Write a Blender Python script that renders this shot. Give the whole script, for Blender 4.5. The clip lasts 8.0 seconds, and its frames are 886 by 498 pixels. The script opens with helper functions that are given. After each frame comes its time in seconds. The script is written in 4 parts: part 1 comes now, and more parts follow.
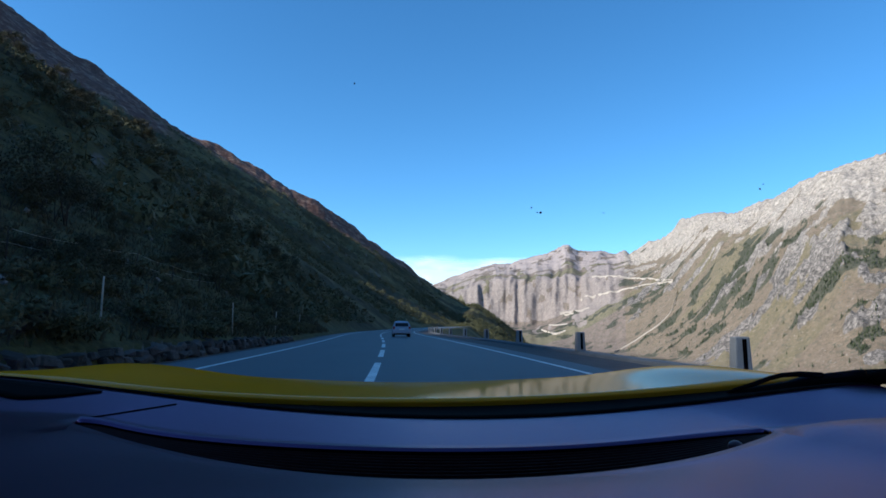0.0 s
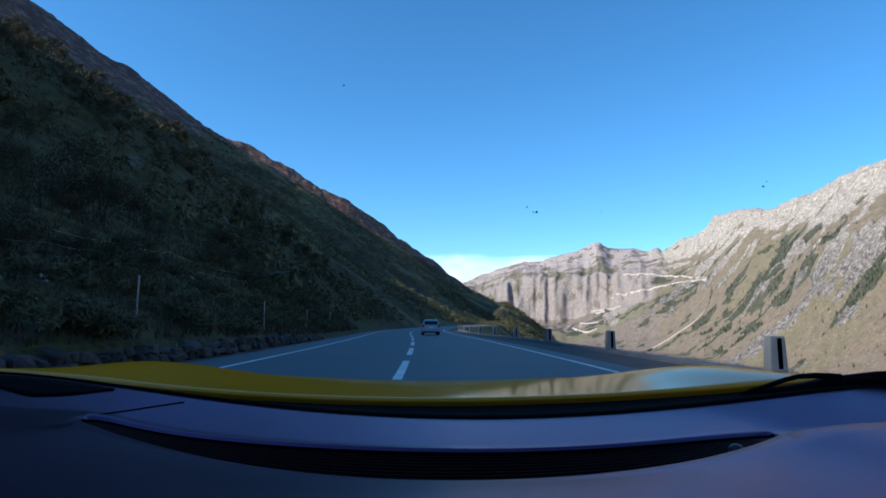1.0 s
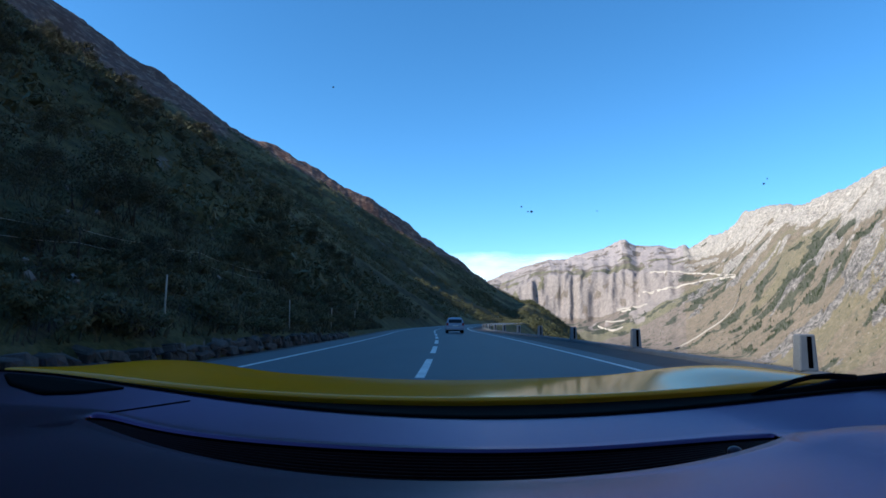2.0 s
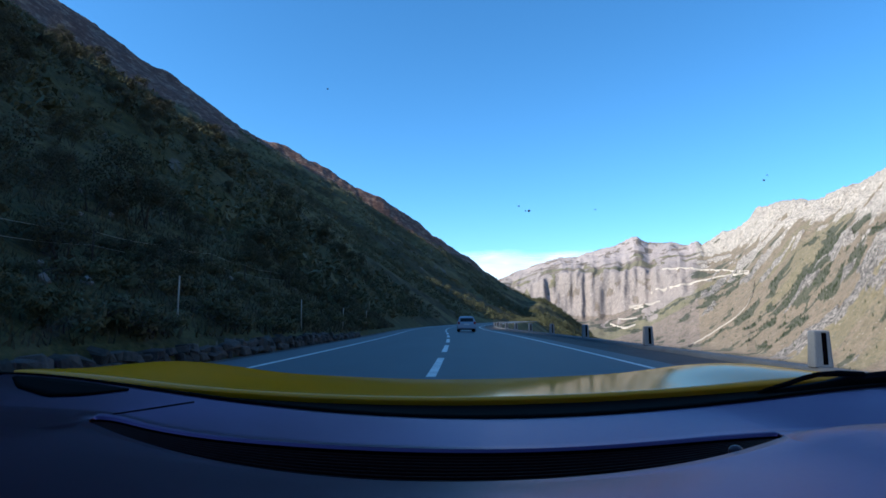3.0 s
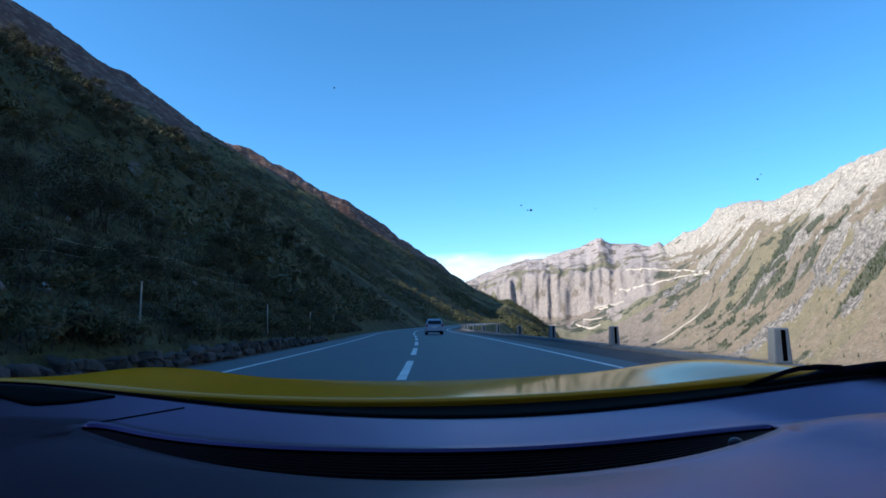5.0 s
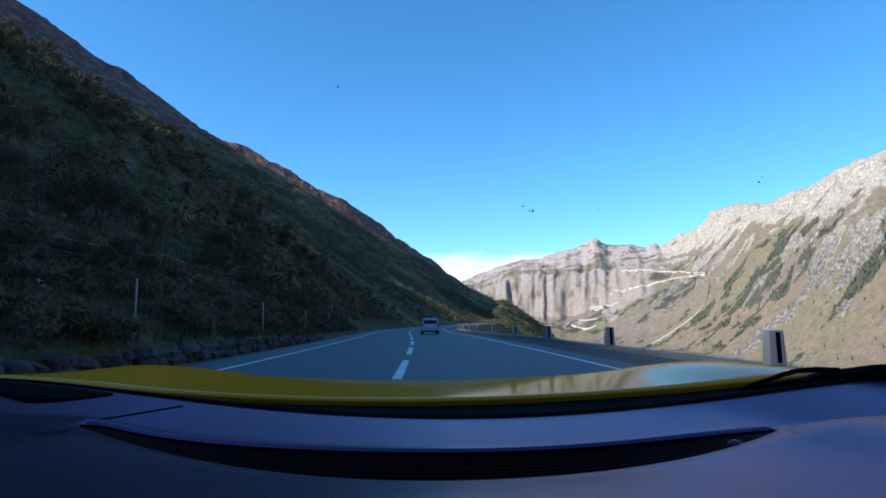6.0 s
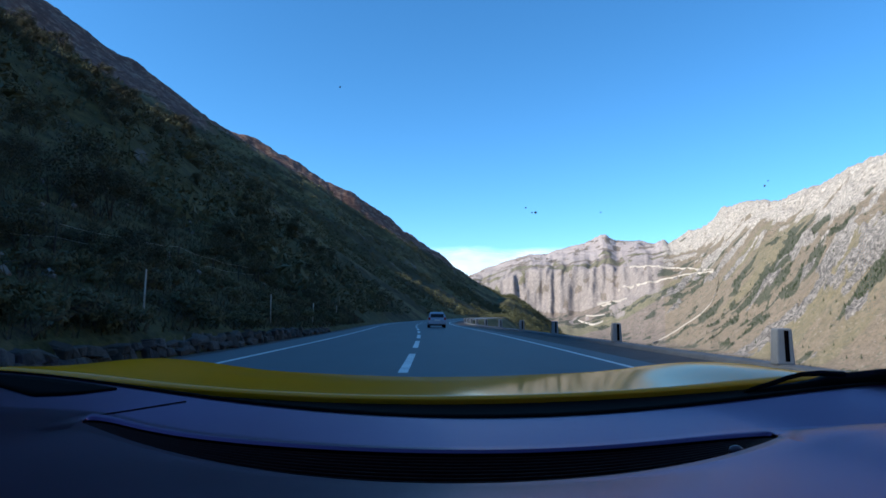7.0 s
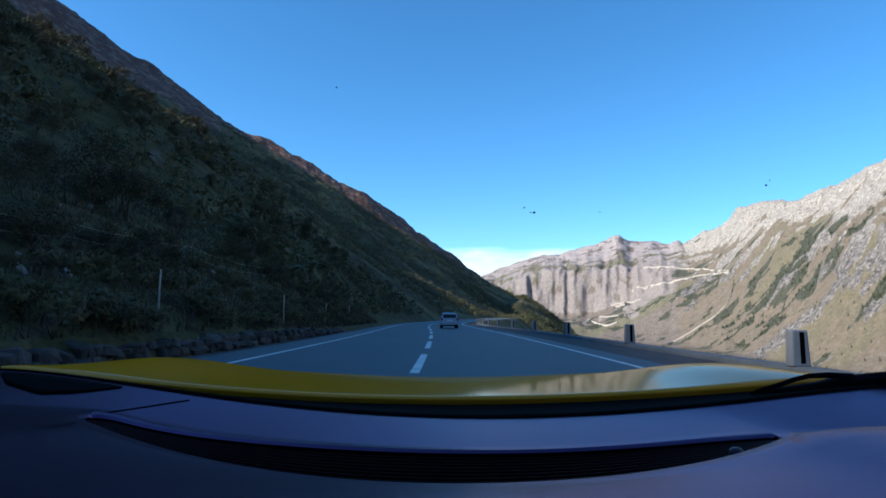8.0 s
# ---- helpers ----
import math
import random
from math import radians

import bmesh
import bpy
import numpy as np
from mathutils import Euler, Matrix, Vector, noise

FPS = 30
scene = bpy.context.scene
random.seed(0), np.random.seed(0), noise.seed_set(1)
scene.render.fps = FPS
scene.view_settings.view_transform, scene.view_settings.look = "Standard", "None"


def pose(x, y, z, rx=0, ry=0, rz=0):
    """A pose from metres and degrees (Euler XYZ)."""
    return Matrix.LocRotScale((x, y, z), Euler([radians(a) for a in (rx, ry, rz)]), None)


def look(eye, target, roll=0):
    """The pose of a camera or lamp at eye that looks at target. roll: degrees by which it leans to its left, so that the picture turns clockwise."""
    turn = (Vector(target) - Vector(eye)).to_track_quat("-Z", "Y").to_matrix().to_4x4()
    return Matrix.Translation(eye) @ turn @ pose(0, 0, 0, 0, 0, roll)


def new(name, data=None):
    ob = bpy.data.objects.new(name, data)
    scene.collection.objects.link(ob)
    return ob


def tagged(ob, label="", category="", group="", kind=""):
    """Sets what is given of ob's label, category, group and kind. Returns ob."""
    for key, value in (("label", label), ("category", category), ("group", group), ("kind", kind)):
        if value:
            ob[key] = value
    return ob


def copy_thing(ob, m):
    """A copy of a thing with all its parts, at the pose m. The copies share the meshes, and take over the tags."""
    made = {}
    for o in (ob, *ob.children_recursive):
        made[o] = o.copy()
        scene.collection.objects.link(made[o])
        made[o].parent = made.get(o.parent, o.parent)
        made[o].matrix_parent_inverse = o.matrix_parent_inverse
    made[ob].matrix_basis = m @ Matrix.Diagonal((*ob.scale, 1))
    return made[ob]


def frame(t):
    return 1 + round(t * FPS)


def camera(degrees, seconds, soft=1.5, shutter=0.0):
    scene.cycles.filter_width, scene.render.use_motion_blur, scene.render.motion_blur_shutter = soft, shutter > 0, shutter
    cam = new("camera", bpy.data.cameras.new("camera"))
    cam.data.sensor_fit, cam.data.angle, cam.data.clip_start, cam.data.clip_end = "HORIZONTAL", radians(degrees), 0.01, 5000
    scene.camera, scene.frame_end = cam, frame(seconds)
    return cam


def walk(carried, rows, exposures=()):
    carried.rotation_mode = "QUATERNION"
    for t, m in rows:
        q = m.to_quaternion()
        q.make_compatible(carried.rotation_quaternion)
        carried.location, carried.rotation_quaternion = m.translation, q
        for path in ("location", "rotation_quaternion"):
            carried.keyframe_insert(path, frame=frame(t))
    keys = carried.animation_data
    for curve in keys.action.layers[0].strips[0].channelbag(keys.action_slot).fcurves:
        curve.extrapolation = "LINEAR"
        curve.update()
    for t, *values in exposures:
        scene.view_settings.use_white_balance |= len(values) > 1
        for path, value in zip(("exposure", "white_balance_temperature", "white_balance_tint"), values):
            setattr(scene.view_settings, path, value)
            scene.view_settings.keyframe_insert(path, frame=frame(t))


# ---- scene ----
# ---- camera: it turns and sways a little inside a low car on a mountain road ----
EYE_HEIGHT = 1.0
cam = camera(70.0, 8.0, soft=1.65)
REST = pose(0, 0, 0, 96.3, 0, 0).to_3x3()
PIVOT = Vector((0, 1.0, EYE_HEIGHT - 0.165))


def seat_pose(yaw, pitch, roll):
    """The camera swings round a point on the dashboard, so that the car stays in place before it."""
    turn = pose(0, 0, 0, 90 + pitch, roll, yaw).to_3x3()
    arm = PIVOT - Vector((0, 0, EYE_HEIGHT))
    eye = PIVOT - turn @ REST.inverted() @ arm
    return Matrix.Translation(eye) @ turn.to_4x4()


TURNS = [(0.0, -3.51, 6.73, -0.27), (0.5, -2.0, 6.84, -0.45), (1.0, -0.83, 6.55, -0.35), (1.5, 0.4, 6.42, -0.37),
         (3.0, 2.42, 6.27, 0.12), (3.5, 2.3, 6.2, 0.6), (4.0, 1.53, 6.19, 0.99), (4.5, 0.42, 6.23, 0.84),
         (5.0, -0.52, 6.49, 0.92), (6.5, -0.86, 6.34, 0.33), (7.0, -0.28, 5.89, -0.23), (7.5, 0.33, 5.92, -0.52),
         (8.0, 0.86, 5.93, -0.38)]
walk(cam, [(t, seat_pose(yaw, pitch, roll)) for t, yaw, pitch, roll in TURNS], exposures=[(0.0, 0.52, 5850, 0), (1.5, 0.62, 5850, 0), (3.5, 0.77, 5850, 0), (5.0, 0.78, 5850, 0), (6.5, 0.72, 5850, 0), (8.0, 0.66, 5850, 0)])

# ---- world and sun ----
SUN_FROM = Vector((-0.90, -0.28, 0.592)).normalized()
world = bpy.data.worlds.new("world")
scene.world = world
world.use_nodes = True
wn = world.node_tree.nodes
sky = wn.new("ShaderNodeTexSky")
sky.sky_type = "NISHITA"
sky.sun_disc = False
sky.sun_elevation = math.asin(SUN_FROM.z)
sky.sun_rotation = math.atan2(SUN_FROM.x, SUN_FROM.y)
sky.altitude = 1800
sky.air_density, sky.dust_density, sky.ozone_density = 1.0, 0.6, 5.0
wn["Background"].inputs["Strength"].default_value = 0.15
grade = wn.new("ShaderNodeHueSaturation")
grade.inputs["Hue"].default_value, grade.inputs["Saturation"].default_value = 0.497, 1.13
world.node_tree.links.new(sky.outputs[0], grade.inputs["Color"])
world.node_tree.links.new(grade.outputs[0], wn["Background"].inputs["Color"])
sun = new("sun", bpy.data.lights.new("sun", "SUN"))
sun.data.energy, sun.data.angle, sun.data.color = 4.9, radians(0.53), (1.0, 0.83, 0.70)
sun.matrix_world = look(SUN_FROM * 300, (0, 0, 0))


# ---- materials ----
def material(name):
    m = bpy.data.materials.new(name)
    m.use_nodes = True
    return m, m.node_tree.nodes, m.node_tree.links, m.node_tree.nodes["Principled BSDF"]


def noise_node(n, l, coord, scale, detail=5, rough=0.55, distort=0.0):
    t = n.new("ShaderNodeTexNoise")
    t.inputs["Scale"].default_value, t.inputs["Detail"].default_value = scale, detail
    t.inputs["Roughness"].default_value, t.inputs["Distortion"].default_value = rough, distort
    l.new(coord, t.inputs["Vector"])
    return t.outputs["Fac"]


def ramp(n, l, fac, stops):
    r = n.new("ShaderNodeValToRGB")
    e = r.color_ramp.elements
    while len(e) < len(stops):
        e.new(0.5)
    for k, (p, c) in zip(e, stops):
        k.position, k.color = p, (*c, 1) if len(c) == 3 else c
    l.new(fac, r.inputs[0])
    return r.outputs[0]


def mix(n, l, fac, a, b, kind="MIX"):
    m = n.new("ShaderNodeMix")
    m.data_type, m.blend_type = "RGBA", kind
    for sock, v in ((m.inputs[0], fac), (m.inputs[6], a), (m.inputs[7], b)):
        if isinstance(v, (int, float)):
            sock.default_value = v
        elif isinstance(v, tuple):
            sock.default_value = (*v, 1)
        else:
            l.new(v, sock)
    return m.outputs[2]


def coords(n, space, stretch=None):
    if space == "world":
        out = n.new("ShaderNodeNewGeometry").outputs["Position"]
    else:
        out = n.new("ShaderNodeTexCoord").outputs["Object"]
    return out


def scaled(n, l, coord, s):
    m = n.new("ShaderNodeMapping")
    m.inputs["Scale"].default_value = s
    l.new(coord, m.inputs["Vector"])
    return m.outputs[0]


def bump(n, l, p, height, strength, distance):
    b = n.new("ShaderNodeBump")
    b.inputs["Strength"].default_value, b.inputs["Distance"].default_value = strength, distance
    l.new(height, b.inputs["Height"])
    l.new(b.outputs[0], p.inputs["Normal"])


def worn(name, dark, light, big=0.6, fine=18.0, rough=0.8, relief=0.4, depth=0.01, metal=0.0, space="object", coat=0.0, spread=0.25, spec=0.5, gloss_tint=(1, 1, 1), vary=((0.85, 0.85, 0.85), (1.12, 1.1, 1.06))):
    """A surface with blotches and grain between two colours, and relief of the grain."""
    m, n, l, p = material(name)
    c = coords(n, space)
    a = noise_node(n, l, c, big, 4)
    g = noise_node(n, l, c, fine, 6, 0.65)
    both = mix(n, l, 0.45, a, g)
    col = ramp(n, l, both, [(0.5 - spread, dark), (0.5 + spread, light)])
    info = n.new("ShaderNodeObjectInfo")
    tint = ramp(n, l, info.outputs["Random"], [(0.0, vary[0]), (1.0, vary[1])])
    l.new(mix(n, l, 0.7, col, tint, "MULTIPLY"), p.inputs["Base Color"])
    p.inputs["Roughness"].default_value, p.inputs["Metallic"].default_value = rough, metal
    p.inputs["Coat Weight"].default_value, p.inputs["Specular IOR Level"].default_value = coat, spec
    p.inputs["Specular Tint"].default_value = (*gloss_tint, 1)
    if relief:
        bump(n, l, p, g, relief, depth)
    return m


def asphalt_material():
    m, n, l, p = material("asphalt")
    c = coords(n, "world")
    streak = noise_node(n, l, scaled(n, l, c, (1.1, 0.05, 1)), 1.0, 4)
    patch = noise_node(n, l, c, 0.25, 4)
    grain = noise_node(n, l, c, 90, 3, 0.7)
    base = ramp(n, l, mix(n, l, 0.5, streak, patch), [(0.35, (0.028, 0.040, 0.054)), (0.65, (0.046, 0.063, 0.080))])
    l.new(mix(n, l, 0.3, base, ramp(n, l, grain, [(0.35, (0.03, 0.03, 0.03)), (0.7, (0.13, 0.13, 0.13))])), p.inputs["Base Color"])
    p.inputs["Roughness"].default_value = 0.62
    bump(n, l, p, grain, 0.35, 0.006)
    return m


def masked(n, l, channel, jitter, amount, lo=0.40, hi=0.60):
    """A cover mask with its edge broken up by a noise."""
    m = n.new("ShaderNodeMath")
    m.operation = "MULTIPLY_ADD"
    l.new(jitter, m.inputs[0])
    m.inputs[1].default_value = amount
    l.new(channel, m.inputs[2])
    r = n.new("ShaderNodeMapRange")
    r.inputs["From Min"].default_value, r.inputs["From Max"].default_value = lo + amount * 0.5, hi + amount * 0.5
    l.new(m.outputs[0], r.inputs["Value"])
    return r.outputs[0]


def cover_channels(n, l):
    a = n.new("ShaderNodeAttribute")
    a.attribute_name = "cover"
    s = n.new("ShaderNodeSeparateColor")
    l.new(a.outputs["Color"], s.inputs[0])
    return s.outputs[0], s.outputs[1], s.outputs[2]


def spread_ramp(n, l, fac, colours, lo=0.34, hi=0.66):
    return ramp(n, l, fac, [(lo + (hi - lo) * i / (len(colours) - 1), g) for i, g in enumerate(colours)])


def terrain_material(name, grasses, rocks, rock_at, grass_scale, rock_scale, heath=None, relief=1.0):
    """Grass on the gentle parts, bare rock where it is steep, both blotched at several sizes; heath where the cover says so."""
    m, n, l, p = material(name)
    geo = n.new("ShaderNodeNewGeometry")
    c = geo.outputs["Position"]
    big = noise_node(n, l, c, grass_scale, 6, 0.6)
    small = noise_node(n, l, c, grass_scale * 9, 6, 0.7)
    grass = spread_ramp(n, l, mix(n, l, 0.5, big, small), grasses, 0.36, 0.64)
    crack = noise_node(n, l, scaled(n, l, c, (1, 1, 0.6)), rock_scale, 10, 0.72, 0.4)
    rock = spread_ramp(n, l, crack, rocks)
    split = n.new("ShaderNodeSeparateXYZ")
    l.new(geo.outputs["Normal"], split.inputs[0])
    add = n.new("ShaderNodeMath")
    add.operation = "ADD"
    l.new(mix(n, l, 0.5, noise_node(n, l, c, rock_scale * 0.6, 6, 0.65), noise_node(n, l, c, rock_scale * 0.11, 4, 0.6)), add.inputs[0])
    l.new(split.outputs["Z"], add.inputs[1])
    edge = n.new("ShaderNodeMapRange")
    edge.inputs["From Min"].default_value, edge.inputs["From Max"].default_value = rock_at, rock_at + 0.07
    edge.inputs["To Min"].default_value, edge.inputs["To Max"].default_value = 1.0, 0.0
    l.new(add.outputs[0], edge.inputs["Value"])
    col = mix(n, l, edge.outputs[0], grass, rock)
    if heath:
        up, streak, _ = cover_channels(n, l)
        mid = noise_node(n, l, c, grass_scale * 3, 6, 0.65)
        col = mix(n, l, masked(n, l, streak, mid, 0.8, 0.2, 0.9), col, spread_ramp(n, l, small, [tuple(v * 0.5 for v in grasses[0]), grasses[1]]))
        col = mix(n, l, masked(n, l, up, mid, 0.7, 0.25, 0.85), col, spread_ramp(n, l, mix(n, l, 0.5, small, mid), heath))
    l.new(col, p.inputs["Base Color"])
    p.inputs["Roughness"].default_value = 0.95
    p.inputs["Specular IOR Level"].default_value = 0.15
    bump(n, l, p, mix(n, l, 0.5, small, crack), 0.9, relief)
    return m


def alp_material(name, dry, lush, scrub_tones, rock_low, rock_high, heights, spread=0.115, bedding=0.6):
    """Far slopes: dry and lush grass, scrub, dark crags below and pale bare rock above, as the cover says."""
    m, n, l, p = material(name)
    geo = n.new("ShaderNodeNewGeometry")
    c = geo.outputs["Position"]
    stone, green, moist = cover_channels(n, l)
    broad = noise_node(n, l, c, 0.012, 6, 0.6)
    mid = noise_node(n, l, c, 0.05, 8, 0.68)
    fine = noise_node(n, l, c, 0.22, 6, 0.7)
    turf = mix(n, l, 0.55, mid, fine)
    grass = spread_ramp(n, l, turf, dry)
    grass = mix(n, l, masked(n, l, moist, broad, 0.7, 0.3, 0.8), grass, spread_ramp(n, l, turf, lush))
    grass = mix(n, l, ramp(n, l, noise_node(n, l, c, 0.16, 5, 0.75), [(0.585, (0, 0, 0)), (0.66, (0.85, 0.85, 0.85))]), grass, rock_high[1])
    grass = mix(n, l, ramp(n, l, noise_node(n, l, c, 0.095, 6, 0.72), [(0.54, (0, 0, 0)), (0.62, (0.75, 0.75, 0.75))]), grass, scrub_tones[1])
    grass = mix(n, l, masked(n, l, green, mid, 0.9), grass, spread_ramp(n, l, fine, scrub_tones))
    crack = noise_node(n, l, scaled(n, l, c, (1, 1, bedding)), 0.15, 10, 0.78, 0.3)
    split = n.new("ShaderNodeSeparateXYZ")
    l.new(c, split.inputs[0])
    rise = n.new("ShaderNodeMapRange")
    rise.inputs["From Min"].default_value, rise.inputs["From Max"].default_value = heights
    l.new(split.outputs["Z"], rise.inputs["Value"])
    rock = mix(n, l, rise.outputs[0], spread_ramp(n, l, crack, rock_low, 0.5 - spread, 0.5 + spread), spread_ramp(n, l, crack, rock_high, 0.5 - spread, 0.5 + spread))
    l.new(mix(n, l, masked(n, l, stone, mix(n, l, 0.5, mid, crack), 1.0, 0.38, 0.58), grass, rock), p.inputs["Base Color"])
    p.inputs["Roughness"].default_value = 0.95
    p.inputs["Specular IOR Level"].default_value = 0.15
    bump(n, l, p, mix(n, l, 0.6, turf, crack), 1.0, 2.6)
    return m


def paint_material(name, colour, rough=0.25, coat=1.0, metal=0.0, spec=0.12):
    m, n, l, p = material(name)
    c = coords(n, "object")
    dust = noise_node(n, l, c, 3.0, 5)
    l.new(ramp(n, l, dust, [(0.3, colour), (0.75, tuple(v * 0.9 + 0.015 for v in colour))]), p.inputs["Base Color"])
    l.new(ramp(n, l, noise_node(n, l, c, 6.0, 5), [(0.3, (rough,) * 3), (0.8, (rough + 0.08,) * 3)]), p.inputs["Roughness"])
    p.inputs["Metallic"].default_value = metal
    p.inputs["Coat Weight"].default_value, p.inputs["Coat Roughness"].default_value = coat, 0.09
    p.inputs["Specular IOR Level"].default_value = spec
    return m


ASPHALT = asphalt_material()
# heath's palest tone is set high: part of the crest's sunlight is in this colour
HEDGE_SLOPE = terrain_material("hillside_heath", [(0.04, 0.038, 0.018), (0.08, 0.074, 0.034), (0.13, 0.115, 0.05), (0.19, 0.148, 0.075)],
                               [(0.06, 0.055, 0.05), (0.2, 0.19, 0.17)], 1.12, 0.035, 0.05, heath=[(0.062, 0.036, 0.031), (0.13, 0.073, 0.056), (0.40, 0.28, 0.20)], relief=0.8)
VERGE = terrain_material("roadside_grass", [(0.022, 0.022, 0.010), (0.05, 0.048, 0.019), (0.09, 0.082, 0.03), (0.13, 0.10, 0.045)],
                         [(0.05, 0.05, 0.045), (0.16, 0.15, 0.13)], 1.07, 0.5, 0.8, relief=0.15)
MEADOW = terrain_material("valley_meadow", [(0.09, 0.09, 0.045), (0.16, 0.15, 0.075), (0.22, 0.2, 0.11), (0.3, 0.26, 0.17)],
                          [(0.2, 0.19, 0.17), (0.42, 0.4, 0.36)], 1.27, 0.012, 0.03, relief=1.5)
# far grass, scrub and rock tones raised and cooled: aerial haze put into the colours
ALP = alp_material("alpine_slope", [(0.116, 0.095, 0.0694), (0.182, 0.146, 0.109), (0.253, 0.2, 0.155)], [(0.121, 0.106, 0.067), (0.174, 0.148, 0.0967), (0.226, 0.186, 0.126)],
                   [(0.0495, 0.054, 0.0422), (0.11, 0.108, 0.0794)], [(0.055, 0.053, 0.05), (0.15, 0.136, 0.127), (0.33, 0.298, 0.27)],
                   [(0.171, 0.149, 0.133), (0.331, 0.294, 0.254), (0.533, 0.47, 0.409)], (110, 290))
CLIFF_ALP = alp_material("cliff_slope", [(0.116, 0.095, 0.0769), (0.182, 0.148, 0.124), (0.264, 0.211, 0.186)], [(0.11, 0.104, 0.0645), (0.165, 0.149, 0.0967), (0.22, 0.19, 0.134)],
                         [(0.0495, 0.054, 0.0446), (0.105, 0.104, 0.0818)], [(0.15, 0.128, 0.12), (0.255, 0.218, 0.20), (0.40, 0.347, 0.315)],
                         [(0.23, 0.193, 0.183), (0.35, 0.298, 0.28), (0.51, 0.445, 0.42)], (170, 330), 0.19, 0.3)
GRAVEL = worn("gravel", (0.035, 0.03, 0.03), (0.1, 0.085, 0.08), 1.2, 40, 0.95, 0.8, 0.02, space="world")
KERB_STONE = worn("kerb_stone", (0.062, 0.070, 0.080), (0.16, 0.175, 0.19), 1.2, 22, 0.92, 0.4, 0.006)
CONCRETE = worn("concrete", (0.115, 0.13, 0.15), (0.235, 0.26, 0.29), 1.5, 30, 0.9, 0.3, 0.004)
LINE_PAINT = worn("road_paint", (0.42, 0.43, 0.43), (0.8, 0.8, 0.78), 2.0, 60, 0.7, 0.2, 0.003, space="world", spread=0.2)
STONE = worn("wall_stone", (0.011, 0.0105, 0.0095), (0.105, 0.097, 0.088), 2.0, 14, 0.95, 0.9, 0.03, vary=((0.2, 0.2, 0.2), (1.5, 1.5, 1.45)))
TRACK = worn("pale_track", (0.32, 0.28, 0.235), (0.52, 0.46, 0.40), 0.05, 0.4, 0.95, 0.3, 0.5, space="world")
BOULDER = worn("boulder_stone", (0.17, 0.15, 0.13), (0.38, 0.34, 0.29), 0.05, 0.4, 0.95, 0.3, 0.5, space="world")
YELLOW = paint_material("yellow_lacquer", (0.72, 0.272, 0.002), 0.42, 0.52, spec=0.0)
SILVER = paint_material("silver_lacquer", (0.26, 0.30, 0.37), 0.3, 0.5, metal=0.2)
RUBBER = worn("black_rubber", (0.0018, 0.0016, 0.0017), (0.0045, 0.004, 0.0045), 5, 60, 0.7, 0.2, 0.002, spec=0.01)
LEATHER = worn("dashboard_leather", (0.011, 0.0013, 0.0080), (0.017, 0.0022, 0.012), 3, 260, 0.34, 0.35, 0.0008, spec=0.042, gloss_tint=(1.0, 0.55, 0.8))
ln, ll = LEATHER.node_tree.nodes, LEATHER.node_tree.links
sheen = ln.new("ShaderNodeBsdfGlossy")  # soft purple lustre of the dyed hide
sheen.inputs["Color"].default_value, sheen.inputs["Roughness"].default_value = (0.088, 0.047, 0.104, 1), 0.21
hide = ln.new("ShaderNodeAddShader")
ll.new(ln["Principled BSDF"].outputs[0], hide.inputs[0])
ll.new(sheen.outputs[0], hide.inputs[1])
ll.new(hide.outputs[0], ln["Material Output"].inputs["Surface"])
VENT_RIB = worn("vent_rib_plastic", (0.012, 0.004, 0.005), (0.022, 0.008, 0.009), 5, 90, 0.6, 0.1, 0.001, spec=0.02)
VENT_BLACK = worn("vent_plastic", (0.0012, 0.0009, 0.001), (0.003, 0.0022, 0.0025), 5, 90, 0.6, 0.1, 0.001, spec=0.01)


# ---- building helpers ----
def mesh_from(name, verts, faces, mat, smooth=True):
    me = bpy.data.meshes.new(name)
    me.from_pydata(verts, [], faces)
    me.materials.append(mat)
    if smooth:
        me.polygons.foreach_set("use_smooth", [True] * len(me.polygons))
    me.update()
    return me


def grid_mesh(name, pts, mat, smooth=True):
    """pts: rows x columns x 3."""
    a, b = pts.shape[:2]
    i = np.arange(a * b).reshape(a, b)
    quads = np.stack([i[:-1, :-1], i[:-1, 1:], i[1:, 1:], i[1:, :-1]], -1).reshape(-1, 4)
    me = bpy.data.meshes.new(name)
    me.vertices.add(a * b)
    me.vertices.foreach_set("co", np.ascontiguousarray(pts, np.float32).reshape(-1))
    me.loops.add(quads.size)
    me.loops.foreach_set("vertex_index", quads.reshape(-1).astype(np.int32))
    me.polygons.add(len(quads))
    me.polygons.foreach_set("loop_start", np.arange(0, quads.size, 4, dtype=np.int32))
    me.update(calc_edges=True)
    me.validate()
    me.materials.append(mat)
    if smooth:
        me.polygons.foreach_set("use_smooth", [True] * len(me.polygons))
    return me


def part(name, bm, mat, parent=None, label=""):
    me = bpy.data.meshes.new(name)
    bm.normal_update()
    bm.to_mesh(me)
    bm.free()
    me.materials.append(mat)
    ob = new(name, me)
    ob.parent = parent
    return tagged(ob, label)


def child(name, me, parent, label="", m=None):
    ob = new(name, me)
    ob.parent = parent
    if m is not None:
        ob.matrix_basis = m
    return tagged(ob, label)


def smooth(bm):
    for f in bm.faces:
        f.smooth = True
    return bm


